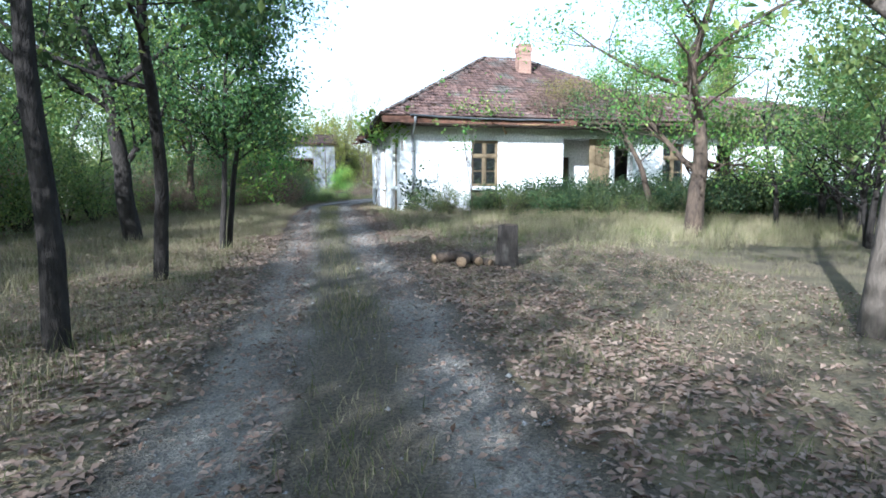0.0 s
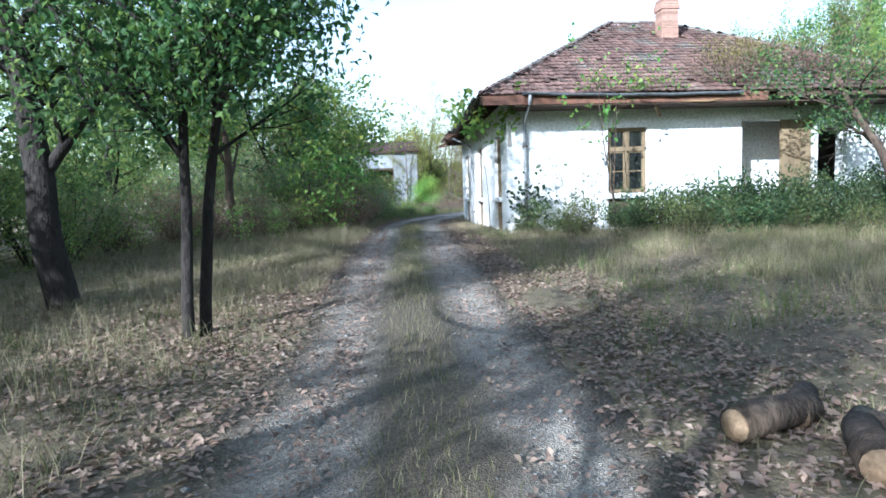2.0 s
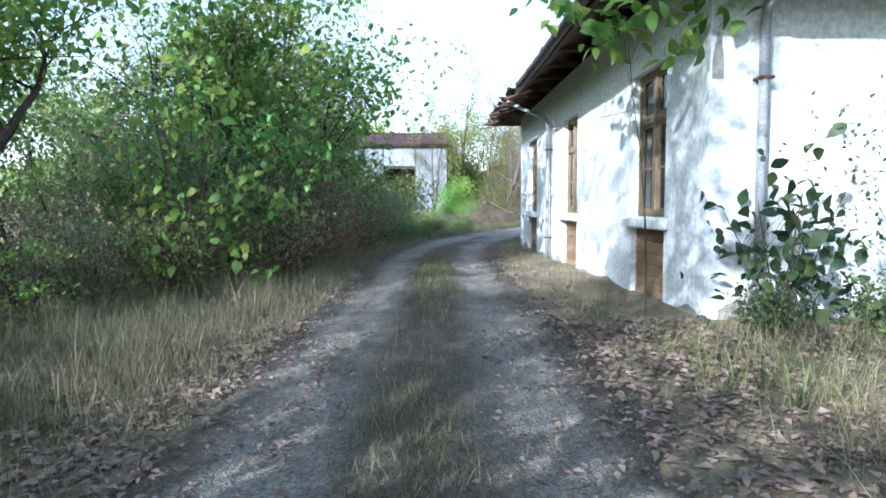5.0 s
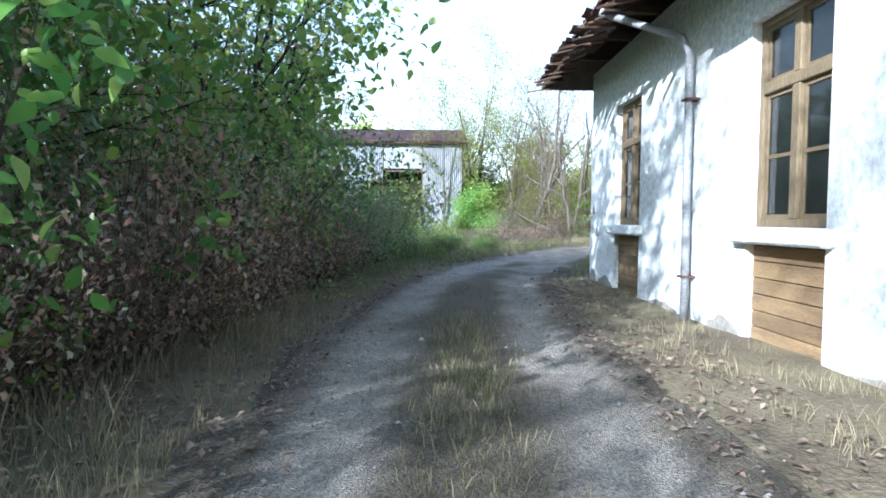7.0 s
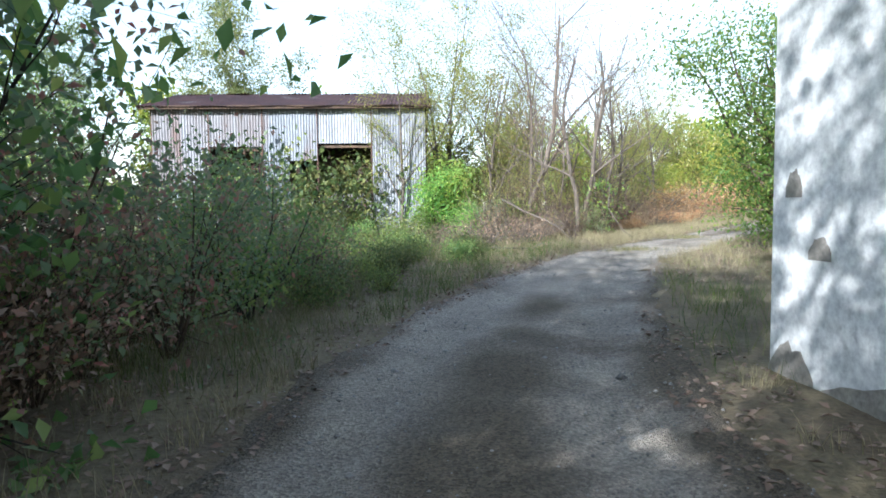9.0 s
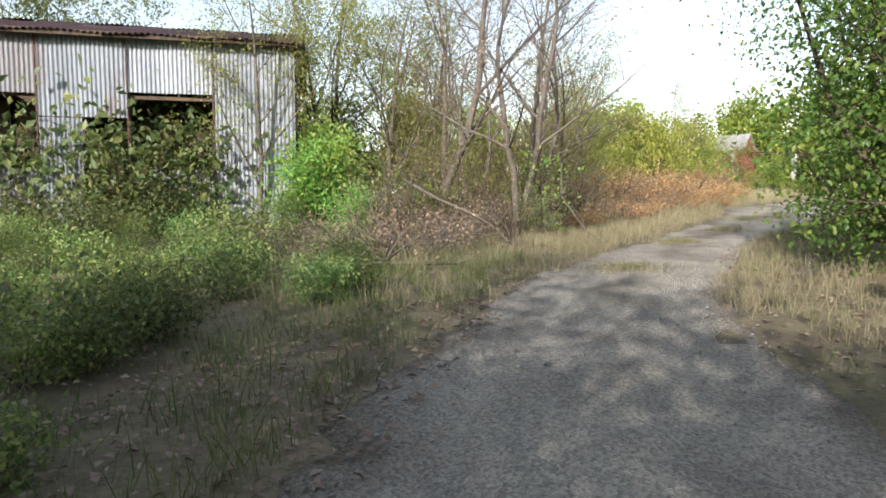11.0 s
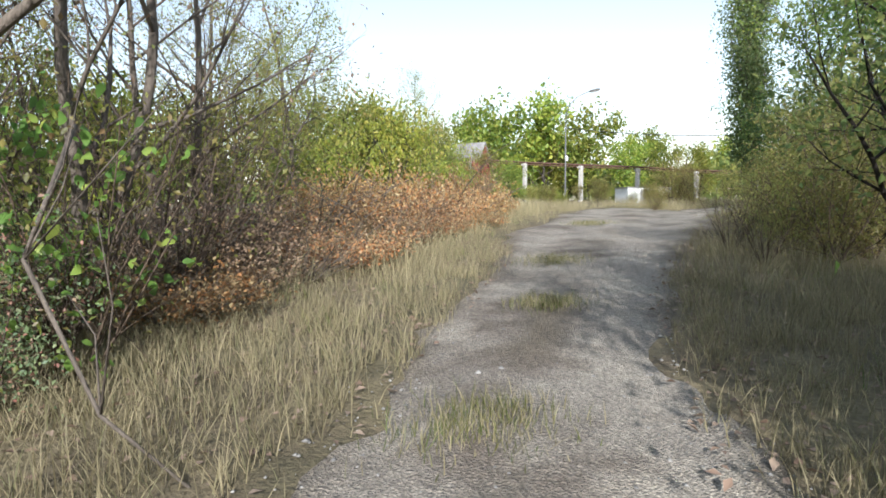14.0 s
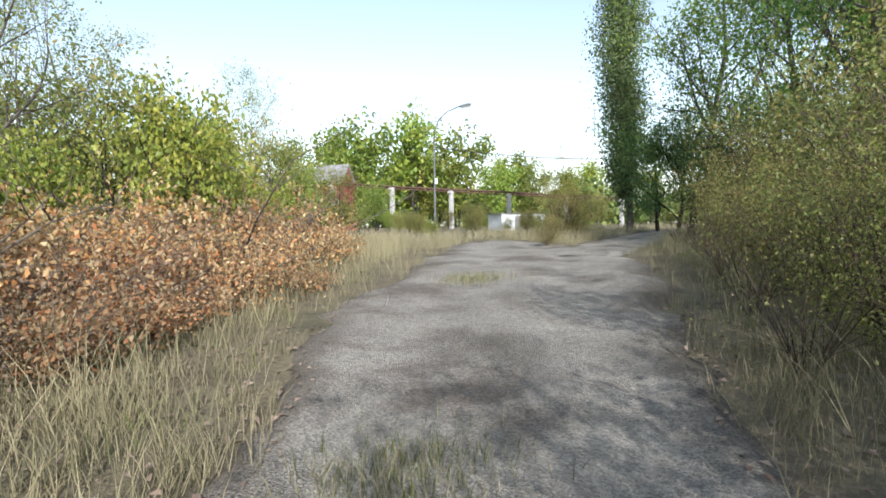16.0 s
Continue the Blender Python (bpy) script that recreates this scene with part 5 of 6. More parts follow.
for x, y, s in ((2.4, 26.8, 1.0), (3.4, 26.2, 0.9), (0.6, 26.2, 0.9), (4.4, 27.4, 1.0), (5.4, 28.6, 1.0), (-0.2, 24.6, 0.8), (1.2, 27.8, 1.1), (3.2, 28.6, 1.1), (2.2, 30.5, 1.2), (5.0, 31, 1.2), (-7.2, -0.4, 0.5), (-7.9, -1.9, 0.5), (-6.5, 0.5, 0.45), (-5.2, 5.6, 0.6), (-5.2, 7.8, 0.6), (-4.9, 10.4, 0.55), (-6.1, 9.4, 0.8), (-6.0, 6.4, 0.7), (-6.3, 1.6, 0.7), (-5.9, 12.6, 0.7)):
    put(twigs, x, y, s, rp.uniform(0, 360))
for x, y, s in ((10.9, 31.5, 0.75), (9.9, 31.9, 0.9), (8.0, 30.6, 0.8), (6.9, 29.9, 0.7), (13.0, 33.0, 0.7), (14.4, 34.2, 0.7), (8.0, 31.0, 0.75), (10.6, 32.6, 1.0), (11.9, 33.3, 0.8), (13.2, 34.4, 1.0), (9.2, 33.4, 1.15), (14.6, 35.8, 0.8), (16.0, 36.8, 0.85), (7.4, 32.8, 0.9), (10.8, 34.8, 1.2), (18, 38.5, 0.65), (12.2, 32.0, 0.55), (8.6, 30.2, 0.5)):
    put(pile, x, y, s, rp.uniform(0, 360), s * rp.uniform(0.45, 1.3))
for i, (x, y, s) in enumerate(((4.3, 26.6, 0.6), (5.2, 27.2, 0.7), (6.0, 27.9, 0.7), (6.9, 28.5, 0.75), (5.4, 28.0, 0.8), (7.8, 29.2, 0.7), (8.8, 29.9, 0.65), (6.4, 29.0, 0.8), (4.4, 27.6, 0.7), (9.9, 30.7, 0.6))):
    put((pile, dead, pile2)[i % 3], x, y, s, rp.uniform(0, 360), s * rp.uniform(0.6, 1.1))
for x, y, s in ((-0.8, 23.4, 0.8), (0.9, 24.0, 0.8), (1.4, 25.4, 0.9), (2.6, 26.4, 1.0), (4.6, 28.2, 1.0), (5.6, 29.8, 1.0), (-1.8, 22.8, 0.7), (9.3, 30.8, 0.9), (11.4, 32.1, 0.9), (7.4, 29.9, 0.8), (10.2, 31.4, 0.8)):
    put(pile2, x, y, s, rp.uniform(0, 360))
for x, y, s in ((39.2, 35.7, 0.8), (42, 36.4, 0.95), (36, 33.5, 0.7)):
    put(wood2, x, y, s, rp.uniform(0, 360))
for x, y, s in ((15, 48, 1.05), (74, 64, 1.2), (19.5, 47, 0.75), (12.2, 43, 0.8), (24, 52, 0.9)):
    put(birch, x, y, s, rp.uniform(0, 360))
for x, y, s in ((36, 61.5, 0.75), (38.5, 62.8, 0.6), (37.6, 67.5, 0.9)):
    put(green, x, y, s, rp.uniform(0, 360))
big = plant("tree", "tall leafy tree with pale trunk behind the bushes", "tree", (24.6, 26.4, level(24.6, 26.4)), 44, 10.5, 0.15, M["pale_bark"], M["leaf_maple"], 9000, 0.14, kids=10, bare=0.2, clump=0.22, bend=0.1, spread=0.6, low=2.5)
put(big, 22.0, 24.6, 0.9, 130)
for x, y, s in ((38.5, 34.6, 1.35), (32.6, 29.5, 1.15), (28.9, 26.7, 1.05)):
    put(big, x, y, s, rp.uniform(0, 360))
for x, y, s in ((39.0, 36.3, 0.80), (35.8, 33.5, 0.70), (44.3, 39.4, 0.85)):
    put(wood, x, y, s, rp.uniform(0, 360))
# taller trees in the distance
for i in range(22):
    w = 2 * math.pi * i / 22 + rp.uniform(-0.08, 0.08)
    r_ = rp.uniform(92, 120)
    put(far_tree, 8 + r_ * math.cos(w), 15 + r_ * math.sin(w), rp.uniform(0.75, 1.2), rp.uniform(0, 360), dz=-0.8)


# ---------------------------------------------------------------- single things
def make_stump(x, y):
    z = level(x, y)
    s = empty("tree_stump", "sawn dark tree stump in leaf litter", "stump", (x, y, z))
    V, Fc = [], []
    tube_data(V, Fc, [(0, 0, -0.05), (0, 0, 0.08), (0.01, 0, 0.36), (0.02, 0.0, 0.70)], [0.25, 0.2, 0.175, 0.17], 14)
    V = [(a * (1 + 0.12 * math.sin(5 * math.atan2(b, a))), b * (1 + 0.12 * math.sin(5 * math.atan2(b, a))), c) for a, b, c in V]
    raw("bole", V, Fc, M["bark"], s, smooth=False)
    tube("cut_face", [(0.02, 0, 0.699), (0.02, 0, 0.709)], [0.155, 0.15], M["brown_bark"], s, n=14)


def make_log(x, y, turn, ln, r):
    o = empty("log", "sawn log lying in leaf litter", "log", (x, y, level(x, y) + r), "sawn logs")
    o.rotation_euler = (0, 0, radians(turn))
    tube("bark", [(-ln / 2, 0, 0), (0, 0.01, 0.01), (ln / 2, 0, 0)], [r, r * 0.97, r * 0.93], M["brown_bark"], o, n=12)
    for e in (-1, 1):
        tube("cut_face", [(e * ln / 2, 0, 0), (e * (ln / 2 + 0.006), 0, 0)], [r * 0.88, r * 0.87], M["cut"], o, n=12)


make_stump(-0.28, -14.95)
for x, y, a, ln, r in ((-0.95, -14.75, 60, 0.5, 0.1), (-0.72, -14.6, 85, 0.45, 0.085), (-1.15, -14.3, 20, 0.6, 0.1), (-0.85, -14.1, 50, 0.5, 0.08), (-0.62, -14.75, 110, 0.35, 0.065)):
    make_log(x, y, a, ln, r)


def make_branch(pts, r, label, mat_=None):
    V, Fc = [], []
    rnd = random.Random(int(r * 1e4) + int(pts[0][0] * 10))
    tube_data(V, Fc, pts, [r * (1 - 0.6 * i / (len(pts) - 1)) for i in range(len(pts))], 7)
    for k in range(5):
        i = rnd.randrange(1, len(pts))
        p = Vector(pts[i])
        q = p + Vector((rnd.gauss(0, 0.5), rnd.gauss(0, 0.4), rnd.uniform(0.1, 0.8)))
        tube_data(V, Fc, [p, p.lerp(q, 0.5) + Vector((0.05, 0, 0.06)), q], [r * 0.4, r * 0.25, r * 0.12], 5)
    ob = raw("fallen_branch", V, Fc, mat_ or M["pale_bark"], smooth=True)
    return tagged(ob, label, "branch", "fallen branches")


make_branch([(0.4, 25.6, 1.6), (0.9, 25.0, 1.25), (1.4, 24.5, 1.0), (1.75, 24.15, 0.75), (2.0, 23.9, 0.42)], 0.034, "pale broken branch leaning out of the undergrowth")
make_branch([(3.5, 25.3, 2.0), (3.2, 24.6, 1.3), (3.4, 24.0, 0.7), (3.7, 23.6, 0.4)], 0.015, "thin pale branch hanging to the ground")
make_branch([(-1.5, 21.9, 0.35), (-0.6, 21.6, 0.45), (0.4, 21.7, 0.4)], 0.035, "bare branch lying on the verge")
make_branch([(-6.2, 7.6, 0.8), (-5.7, 7.9, 1.15), (-5.2, 8.3, 1.6), (-5.0, 8.5, 1.9)], 0.02, "thin pale dead stem in the thicket")

rs = random.Random(12)
for i in range(48):
    f = rs.random() ** 1.5
    x, y = 6.2 + 8.9 * f + rs.uniform(-0.6, 0.6), 29.0 + 5.8 * f + rs.uniform(-0.3, 1.4)
    w, ln, tilt = rs.uniform(0, 6.28), rs.uniform(0.8, 1.9), rs.uniform(0.1, 0.7)
    z = level(x, y) + rs.uniform(0.15, 0.6)
    make_branch([(x + math.cos(w) * ln * k / 3, y + math.sin(w) * ln * k / 3, z + tilt * ln * k / 3 + 0.06 * math.sin(k * 2 + i)) for k in range(4)], rs.uniform(0.008, 0.017), "thin cut branch sticking out of the brush heap")

# climber at the corner of the house and the sapling before its window
plant("climber", "climbing plant with large bright leaves under the eaves", "climber", (-0.5, 0.3, 0.1), 51, 3.9, 0.012, M["brown_bark"], M["leaf_maple"], 260, 0.2, kids=9, depth=1, bare=0.75, clump=0.15, bend=0.05, spread=0.8, low=2.7, high=3.9, fine=True)
plant("sapling", "thin bare sapling with few yellow-green leaves before the wall", "sapling", (2.7, -1.4, 0.1), 52, 4.6, 0.025, M["brown_bark"], M["leaf_maple"], 150, 0.12, stems=2, kids=7, depth=1, bare=0.4, clump=0.1, bend=0.1, fan=0.06, spread=0.6, low=2.5, fine=True)
plant("sapling", "feathery dark green sapling before the wall", "sapling", (1.75, -0.7, 0.1), 53, 2.6, 0.012, M["brown_bark"], M["leaf_shrub"], 240, 0.07, stems=3, kids=6, depth=1, bare=0.2, clump=0.08, bend=0.1, fan=0.2)
plant("bush", "broad-leaved dark bush at the foot of the downpipe", "bush", (0.55, -0.5, 0.1), 54, 1.6, 0.014, M["brown_bark"], M["leaf_shrub"], 260, 0.15, stems=5, kids=4, depth=1, bare=0.2, clump=0.2, fan=0.35, fine=True)
for k, (x, y, z, h, n) in enumerate(((6.2, -0.5, 4.2, 1.5, 2200), (7.6, 0.9, 4.95, 1.6, 2600), (9.0, 0.2, 4.6, 1.6, 2400), (10.6, -0.4, 4.3, 1.3, 1500))):
    plant("creeper", "dry grassy creeper sprawling over the roof tiles", "creeper", (x, y, z), 155 + k, h, 0.014, M["brown_bark"], M["leaf_olive"] if k % 2 else M["leaf_dry"], n, 0.06, stems=14, kids=6, depth=1, bare=0.1, clump=0.22, fan=1.5, squash=0.7, group="creepers on the roof")
for k, (x, y, z, h) in enumerate(((2.1, -1.16, 4.0, 0.55), (2.7, -1.2, 4.05, 0.9), (3.3, -1.18, 4.0, 0.6), (3.7, -1.2, 4.02, 0.8), (4.4, -1.16, 3.98, 0.5))):
    plant("creeper", "thin creeper with yellow-green leaves on the gutter", "creeper", (x, y, z), 165 + k, h, 0.008, M["brown_bark"], M["leaf_maple"], 60, 0.1, stems=4, kids=4, depth=1, bare=0.2, clump=0.14, fan=0.8, squash=1.4, group="creepers on the gutter", fine=True)


# ---------------------------------------------------------------- far end: lamp, pipe bridge, buildings
def make_lamp(x, y):
    z = level(x, y)
    s = empty("street_lamp", "tall steel street lamp with curved arm", "street lamp", (x, y, z - 0.1))
    tube("pole", [(0, 0, 0), (0, 0, 2.2), (0, 0, 6.0)], [0.08, 0.06, 0.045], M["lamp_grey"], s, n=10)
    dx, dy = 0.64, -0.77
    tube("arm", [(0, 0, 5.9), (0.04 * dx, 0.04 * dy, 6.7), (0.3 * dx, 0.3 * dy, 7.35), (0.8 * dx, 0.8 * dy, 7.85), (1.5 * dx, 1.5 * dy, 8.15)], 0.035, M["lamp_grey"], s, n=8)
    bm = bmesh.new()
    bmesh.ops.create_uvsphere(bm, u_segments=14, v_segments=8, radius=0.5)
    bmesh.ops.scale(bm, vec=(0.8, 0.3, 0.2), verts=bm.verts)
    bmesh.ops.transform(bm, matrix=pose(1.85 * dx, 1.85 * dy, 8.22, 0, -12, math.degrees(math.atan2(dy, dx))), verts=bm.verts)
    part("lamp_head", bm, M["lamp_grey"], s, "grey lamp head", True)
    boxed("cover", (-0.28, -0.1, -0.13, 0.28, 0.1, -0.07), M["lamp_glass"], s, "", 0.02, pose(1.85 * dx, 1.85 * dy, 8.22, 0, -12, math.degrees(math.atan2(dy, dx))))
    s.scale = (1, 1, 0.93)
    boxed("notice", (-0.12, -0.13, 3.3, 0.12, -0.11, 3.65), M["white"], s)


make_lamp(34.3, 48.8)
bridge = [(44.2, 80.4, 6.9), (48.7, 76.0, 6.7), (53.2, 71.6, 6.3), (57.7, 67.1, 5.9), (62.2, 62.7, 5.5), (66.7, 58.2, 5.1), (71.2, 53.8, 4.8)]
for i, (x, y, top_z) in enumerate(bridge):
    z = level(x, y)
    p = empty("concrete_post", "pale concrete post carrying rusty pipes", "post", (x, y, z - 0.1), "pipe posts")
    boxed("shaft", (-0.2, -0.2, 0, 0.2, 0.2, top_z - z + 0.1), M["concrete"], p, "", 0.03)
    boxed("bracket", (-0.45, -0.16, top_z - z - 0.2, 0.45, 0.16, top_z - z), M["concrete"], p, "", 0.02)
pb = empty("pipeline", "rusty steel pipes and lattice along a row of posts", "pipeline", (0, 0, 0))
for o, dz, r in ((-0.2, 0.1, 0.09), (0.15, 0.12, 0.11), (0.0, -0.12, 0.06)):
    tube("pipe", [(x - 0.4 * o, y + o, h + dz + 0.05 * math.sin(i * 2 + o)) for i, (x, y, h) in enumerate(bridge)], r, M["rust"], pb, n=8)
for i in range(40):
    f = i / 40 * (len(bridge) - 1)
    k = int(f)
    a, b = Vector(bridge[k]), Vector(bridge[k + 1])
    p = a.lerp(b, f - k)
    q = a.lerp(b, min(1, f - k + 0.09))
    tube("lattice_bar", [p + Vector((0, 0, -0.16 if i % 2 else 0.2)), q + Vector((0, 0, 0.2 if i % 2 else -0.16))], 0.03, M["rust"], pb, n=4)

rh = empty("red_house", "distant red-walled building with pale grey gable roof", "house", (49.6, 77.0, level(50, 75) + 0.2))
rh.rotation_euler = (0, 0, radians(-72))
boxed("wall", (-5.5, -4, -0.3, 5.5, 4, 5.0), M["red_wall"], rh)
rh.scale = (0.34, 0.3, 0.97)
bm = bmesh.new()
gv = [bm.verts.new(v) for v in ((5.5, -4, 5.0), (5.5, 4, 5.0), (5.5, 0, 6.9), (-5.5, -4, 5.0), (-5.5, 4, 5.0), (-5.5, 0, 6.9))]
for f in ((0, 1, 2), (5, 4, 3), (0, 2, 5, 3), (1, 4, 5, 2), (0, 3, 4, 1)):
    bm.faces.new([gv[i] for i in f])
part("gable", bm, M["red_wall"], rh)
for sgn in (-1, 1):
    boxed("roof_slope", (-6.0, 0, -0.08, 6.0, 4.9, 0.06), M["grey_roof"], rh, "pale grey sheet roof", 0.0, Matrix.Translation((0, 0, 7.03)) @ Matrix.Diagonal((1, sgn, 1, 1)) @ Matrix.Rotation(-math.atan2(1.9, 4), 4, "X"))
for x in (-3.5, 0, 3.5):
    w = new("window")
    w.parent = rh
    boxed("frame", (x - 0.7, -4.06, 1.5, x + 0.7, -4.0, 3.2), M["white"], w)
    boxed("pane", (x - 0.6, -4.08, 1.6, x + 0.6, -4.06, 3.1), M["black_tin"], w)
    boxed("sill", (x - 0.75, -4.2, 1.4, x + 0.75, -4.0, 1.48), M["concrete"], w)

gw = empty("garage", "low white garage half hidden behind bushes", "garage", (47.6, 52.0, level(47.6, 52.0)))
gw.rotation_euler = (0, 0, radians(-33))
gw.scale = (0.95, 1, 0.72)
boxed("wall", (-1.9, -1.5, -0.3, 1.9, 1.5, 1.75), M["white"], gw)
boxed("roof", (-2.0, -1.6, 1.75, 2.0, 1.6, 1.85), M["grey_roof"], gw)
boxed("door", (-0.8, -1.54, 0.0, 0.8, -1.5, 1.55), M["grey_roof"], gw)
wr_ = tube("overhead_wire", [Vector((34.3, 48.8, 6.6)).lerp(Vector((75, 38, 11.0)), f) + Vector((0, 0, -1.6 * 4 * f * (1 - f))) for f in np.linspace(0, 1, 14)], 0.025, M["wire"], n=4)
tagged(wr_, "thin dark overhead wire from the lamp", "wire")


# ---------------------------------------------------------------- ground cover
def blades(name, label, x, y, h, width, material, seed, z=None):
    """Grass blades as slim triangles at the places given."""
    r = np.random.default_rng(seed)
    n = len(x)
    z = levels(x, y) - 0.02 if z is None else z
    a = r.uniform(0, 2 * np.pi, n)
    hh = h * r.uniform(0.45, 1.25, n)
    lean = r.normal(0, 0.38, (n, 2)) * hh[:, None]
    w = width * r.uniform(0.6, 1.4, n)
    b0 = np.stack([x + np.cos(a) * w, y + np.sin(a) * w, z], 1)
    b1 = np.stack([x - np.cos(a) * w, y - np.sin(a) * w, z], 1)
    ca, sa = np.cos(a) * w * 0.75, np.sin(a) * w * 0.75
    mx_, my_, mz_ = x + lean[:, 0] * 0.42, y + lean[:, 1] * 0.42, z + hh * 0.58
    m0 = np.stack([mx_ + ca, my_ + sa, mz_], 1)
    m1 = np.stack([mx_ - ca, my_ - sa, mz_], 1)
    tp = np.stack([x + lean[:, 0], y + lean[:, 1], z + hh], 1)
    co = np.stack([b0, b1, m0, m1, tp], 1).reshape(-1, 3)
    q = np.arange(n) * 5
    fc = np.concatenate([np.stack([q, q + 1, q + 2], 1), np.stack([q + 1, q + 3, q + 2], 1), np.stack([q + 2, q + 3, q + 4], 1)])
    return tagged(fast(name, co, fc, material), label, "grass", kind="stuff")


def scatter(n, x0, x1, y0, y1, seed, clump=0.0):
    r = np.random.default_rng(seed)
    if clump:
        k = max(1, n // 28)
        cx, cy = r.uniform(x0, x1, k), r.uniform(y0, y1, k)
        i = r.integers(0, k, n)
        return cx[i] + r.normal(0, clump, n), cy[i] + r.normal(0, clump, n)
    return r.uniform(x0, x1, n), r.uniform(y0, y1, n)


def outside_house(x, y):
    return ~((x > -0.05) & (x < 27) & (y > -0.05) & (y < 12.3)) & ~((x > SX0) & (x < SX1) & (y > SY) & (y < SY + SD))


def verge(n, area, seed, clump, lo, hi, h, width, material, name, label):
    x, y = scatter(n, *area, seed, clump)
    d, mid = off_road(x, y)
    k = (d > lo) & (d < hi) & outside_house(x, y)
    return blades(name, label, x[k], y[k], h, width, material, seed)


verge(60000, (-13, 12, -26, -1), 61, 0.10, 0.1, 12, 0.15, 0.0022, M["straw"], "dry_grass", "dry straw-coloured grass on the clearing")
verge(26000, (-12, 12, -26, -1), 62, 0.14, 0.1, 12, 0.13, 0.0024, M["grass"], "green_grass", "short green grass between dead leaves")
verge(15000, (-0.9, 15, -7.5, -0.2), 63, 0.16, 0.2, 20, 0.3, 0.0026, M["straw"], "tall_dry_grass", "tall dry grass before the house")
verge(9000, (2, 13, -13, -7), 72, 0.12, 0.4, 20, 0.4, 0.0026, M["straw"], "tall_dry_grass", "tufts of tall dry grass on the clearing")
verge(46000, (-7, -3.2, -9, 20), 64, 0.10, -0.1, 2.6, 0.2, 0.0024, M["straw"], "dry_grass", "dry grass along the thicket")
verge(3500, (-1.8, -0.1, 0, 13), 65, 0.08, 0.1, 2, 0.14, 0.0022, M["straw"], "dry_grass", "dry grass along the house wall")
verge(44000, (-11, 1.5, 12, 30), 66, 0.14, 0.0, 9, 0.26, 0.0026, M["grass"], "green_grass", "rank green grass beside the bend")
verge(70000, (-2, 24, 18, 46), 67, 0.12, -0.22, 4.5, 0.27, 0.0024, M["straw"], "dry_grass", "dry golden grass beside the track")
verge(30000, (20, 60, 28, 62), 68, 0.2, 0.1, 9, 0.5, 0.006, M["straw"], "dry_grass", "dry grass round the fork of the track")
verge(5000, (2, 20, 16, 32), 69, 0.16, 0.1, 6, 0.18, 0.0026, M["grass"], "green_grass", "patches of green grass beside the track")
verge(14000, (5, 18, 27, 38), 73, 0.14, 0.6, 5, 0.55, 0.003, M["straw"], "tall_dry_grass", "tall golden grass round the brush piles")
verge(12000, (9, 30, 20, 33), 74, 0.16, 0.3, 5, 0.5, 0.003, M["straw"], "tall_dry_grass", "tall dry grass under the olive bushes")
verge(20000, (2, 14, 15, 26), 75, 0.10, -0.22, 5, 0.2, 0.0024, M["straw"], "dry_grass", "pale dry grass on the shaded verge")
verge(10000, (18, 31, 31, 39), 76, 0.14, 0.1, 4, 0.42, 0.004, M["straw"], "tall_dry_grass", "tall dry grass between the two tracks")
verge(24000, (-1, 13, 21, 33), 77, 0.10, -0.12, 3.5, 0.24, 0.0026, M["straw"], "dry_grass", "thick dry grass along the bend")
verge(8000, (-1.2, 12, -9, -1.2), 78, 0.2, 0.5, 20, 0.3, 0.0028, M["straw"], "tall_dry_grass", "rank dry grass before the house")
verge(9000, (-1.2, 12, -12, -1.2), 79, 0.16, 0.5, 20, 0.3, 0.0028, M["grass"], "green_grass", "rank green grass before the house")
verge(26000, (-12, -4.2, -22, 1), 80, 0.16, 0.5, 12, 0.28, 0.0026, M["straw"], "tall_dry_grass", "dry grass under the trees")
verge(16000, (-12, -4.2, -22, 1), 85, 0.16, 0.4, 12, 0.22, 0.0026, M["grass"], "green_grass", "green grass under the trees")
verge(16000, (2.5, 10, 23, 29.5), 87, 0.08, 0.0, 3.0, 0.22, 0.0026, M["straw"], "dry_grass", "short dry grass before the brush heaps")
verge(16000, (6, 17, 19.5, 27), 88, 0.10, 0.0, 3.0, 0.2, 0.0026, M["straw"], "dry_grass", "short dry grass under the trees of the bend")
verge(9000, (-9, -4.3, -3, 8), 89, 0.12, 0.2, 2.6, 0.42, 0.0028, M["straw"], "tall_dry_grass", "tall golden grass at the foot of the thicket")
# grass on the raised middle of the track
xm, ym = [], []
rm = np.random.default_rng(70)
for px, py, w in MAIN_LINE[60:260]:
    f = 0.5 + 0.5 * noise.noise(Vector((px * 0.55, py * 0.55, 9.0)))
    n = int((300 if py < 12 else 260) * max(0, f - 0.22) * (1.0 if py < 12 else 0.25 if py < 28 else 0.15))
    xm.extend(px + rm.normal(0, 0.19, n))
    ym.extend(py + rm.normal(0, 0.25, n))
for gx, gy, ln in ((2.4, 20.8, 0.9), (4.9, 23.4, 0.7), (7.2, 25.1, 0.6), (9.4, 27.0, 0.9), (14.5, 30.6, 1.0), (27, 38.6, 2.0)):
    xm.extend(gx + rm.normal(0, 0.45, 900) * ln * 0.7)
    ym.extend(gy + rm.normal(0, 0.35, 900) * ln * 0.7)
xm, ym = np.array(xm), np.array(ym)
for k, name_, m_ in ((0, "short green grass on the middle of the track", "grass"), (1, "short dry grass on the middle of the track", "straw")):
    blades("track_grass", name_, xm[k::2], ym[k::2], 0.10, 0.0024, M[m_], 71 + 9 * k, levels(xm[k::2], ym[k::2]) + 0.02)


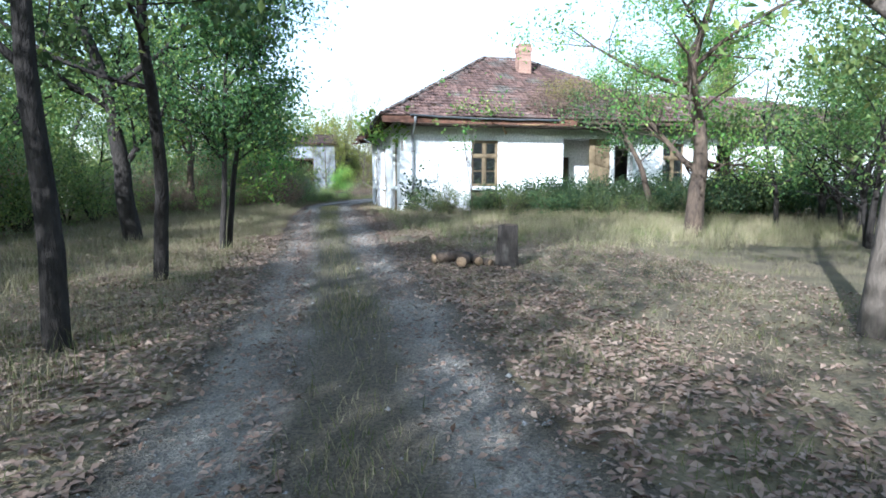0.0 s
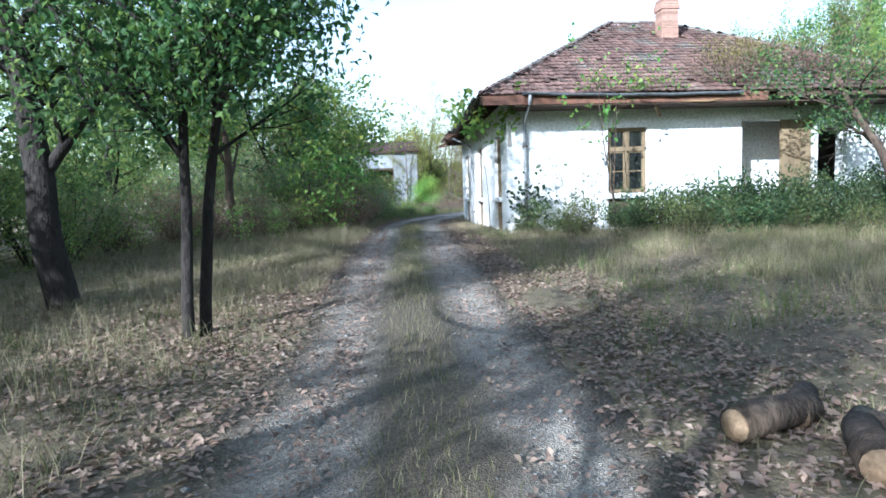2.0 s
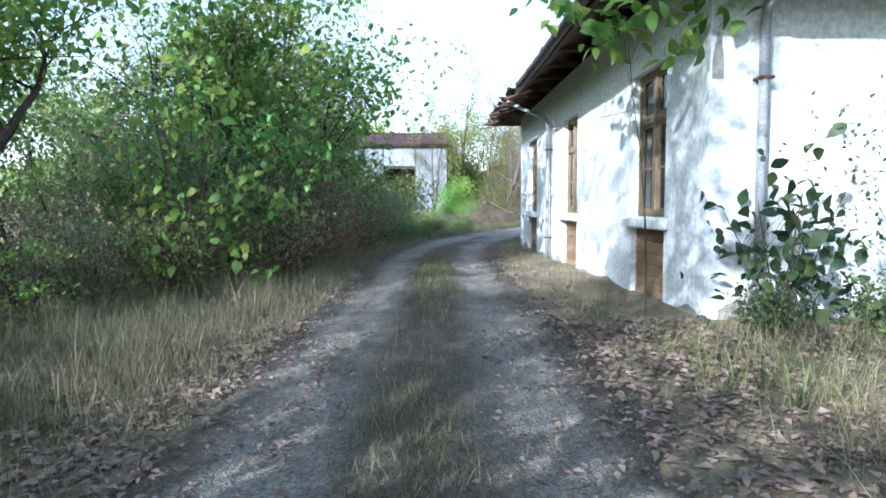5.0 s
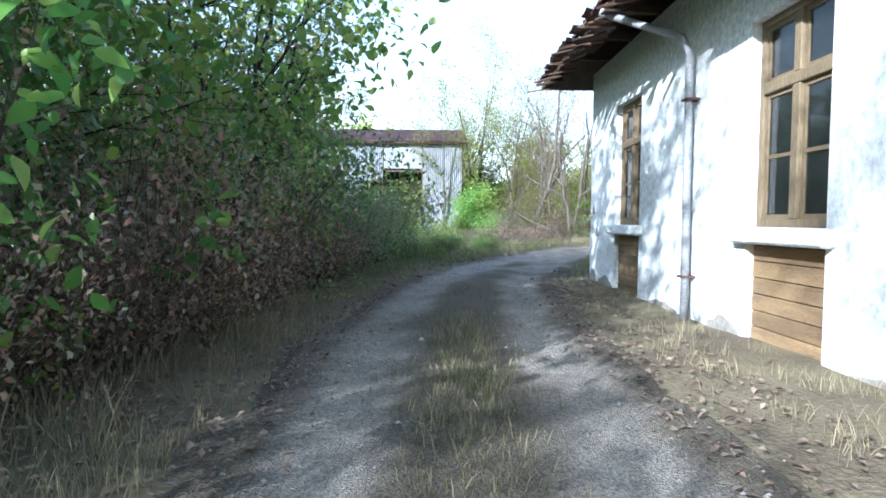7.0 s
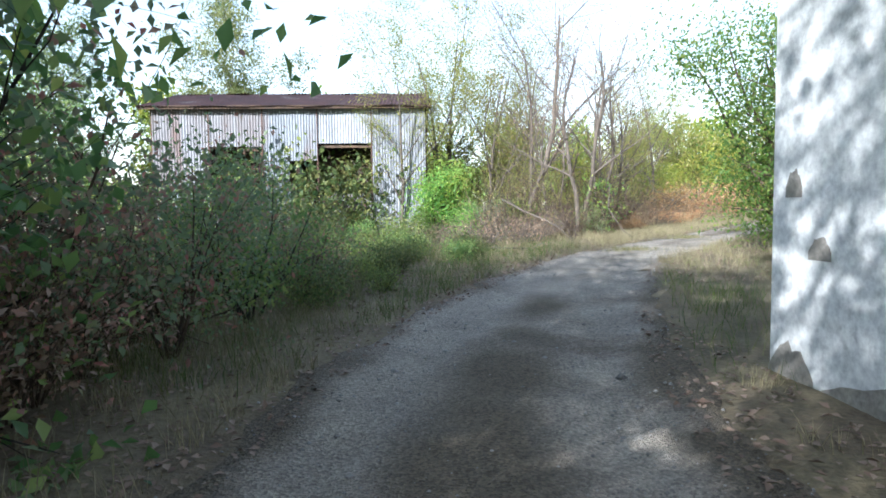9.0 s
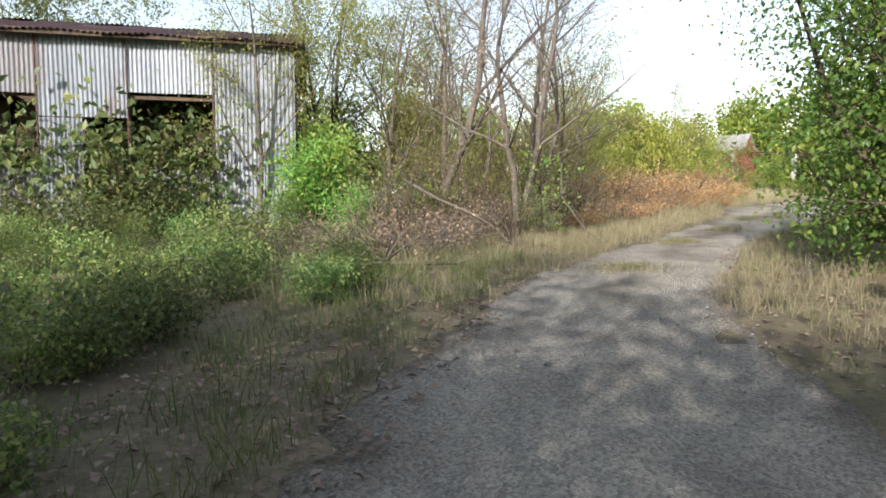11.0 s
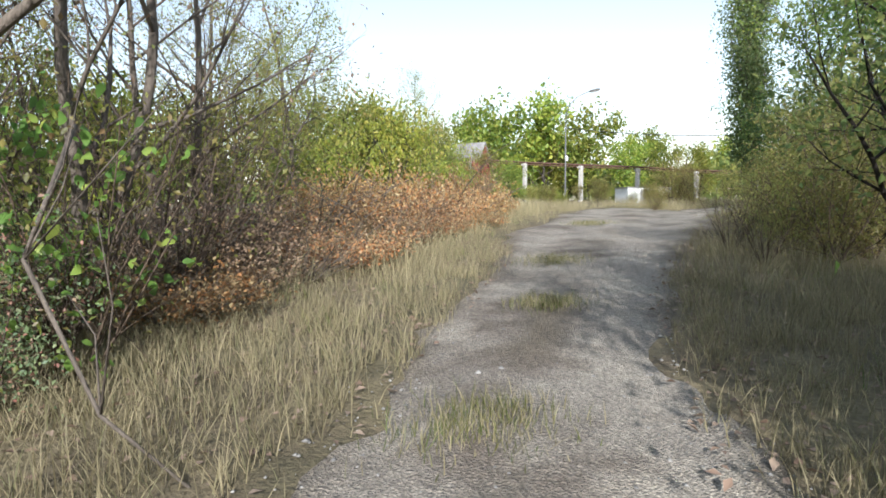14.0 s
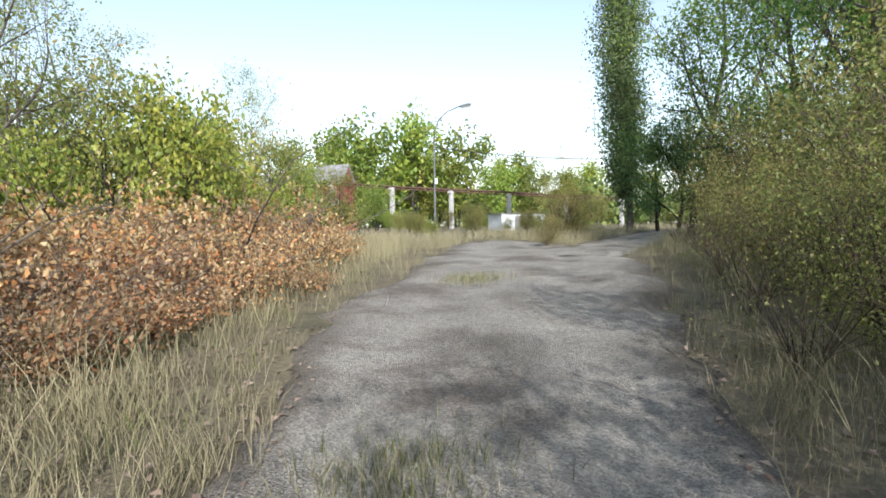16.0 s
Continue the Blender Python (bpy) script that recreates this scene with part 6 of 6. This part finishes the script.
def litter(name, label, n, area, seed, lo, hi, size):
    x, y = scatter(n, *area, seed)
    d, mid = off_road(x, y)
    keep = (d > lo) & (d < hi) & outside_house(x, y)
    keep &= np.random.default_rng(seed).random(n) < np.clip(1.2 - d / hi, 0.15, 1)
    x, y = x[keep], y[keep]
    c = np.stack([x, y, levels(x, y) + np.where(d[keep] < 0, 0.04, 0.03)], 1)
    ob = leaf_mesh(name, c, size, M["litter"], None, seed, up=3.0, flat=0.85)
    return tagged(ob, label, "leaves", kind="stuff")


litter("fallen_leaves", "brown fallen leaves strewn over the ground", 95000, (-10, 10, -26, -0.5), 81, -0.9, 9, 0.052)
litter("fallen_leaves", "brown fallen leaves along the foot of the wall", 14000, (-6, 0, -0.5, 20), 82, -0.4, 2, 0.055)
litter("fallen_leaves", "brown fallen leaves on the middle of the track", 14000, (-3.8, -2.3, -24, 9), 84, -2, -0.55, 0.05)
litter("fallen_leaves", "brown fallen leaves beside the bend", 14000, (-4, 14, 16, 30), 83, -0.3, 5, 0.055)
litter("fallen_leaves", "drifts of reddish fallen leaves along the track", 60000, (-6.5, 3, -26, 0), 86, -0.15, 2.6, 0.07)


def stones(n, seed, size=0.006):
    """Loose gravel on the track."""
    r = np.random.default_rng(seed)
    idx = r.integers(80, 330, n)
    line = MAIN_LINE[np.minimum(idx, len(MAIN_LINE) - 1)]
    ang = r.uniform(0, 2 * np.pi, n)
    rad = line[:, 2] * np.sqrt(r.random(n)) * 1.02
    x, y = line[:, 0] + np.cos(ang) * rad, line[:, 1] + np.sin(ang) * rad
    z = levels(x, y) + 0.03 - 0.035 * np.exp(-((rad - 0.72) / 0.3) ** 2)
    s = size * np.exp(r.normal(0, 0.5, n))
    octa = np.array([(1, 0, 0), (-1, 0, 0), (0, 1, 0), (0, -1, 0), (0, 0, 0.7), (0, 0, -0.7)], float)
    jit = r.uniform(0.65, 1.25, (n, 6, 1))
    co = (np.stack([x, y, z], 1)[:, None, :] + octa[None] * jit * s[:, None, None]).reshape(-1, 3)
    f = np.array([(0, 2, 4), (2, 1, 4), (1, 3, 4), (3, 0, 4), (2, 0, 5), (1, 2, 5), (3, 1, 5), (0, 3, 5)])
    fc = (f[None] + (np.arange(n) * 6)[:, None, None]).reshape(-1, 3)
    return tagged(fast("gravel", co, fc, M["stone"]), "loose pale gravel on the track", "gravel", kind="stuff")


stones(15000, 91)
stones(6000, 92, 0.009)


# ---------------------------------------------------------------- woods on the horizon
rw = np.random.default_rng(95)
nw = 60000
wa, wr = rw.uniform(0, 2 * np.pi, nw), rw.uniform(98, 135, nw)
top_ = 3.2 + 2.2 * np.sin(wa * 9) + 1.6 * np.sin(wa * 23 + 1) + 1.2 * np.sin(wa * 47)
wx, wy = 8 + wr * np.cos(wa), 15 + wr * np.sin(wa)
wz = levels(wx, wy) + np.abs(rw.random(nw)) ** 0.8 * np.maximum(3.0, top_ + 3.5)
tagged(leaf_mesh("far_woods", np.stack([wx, wy, wz], 1), 1.5, M["leaf_mid"], None, 96), "distant belt of green woods", "woods", kind="stuff")
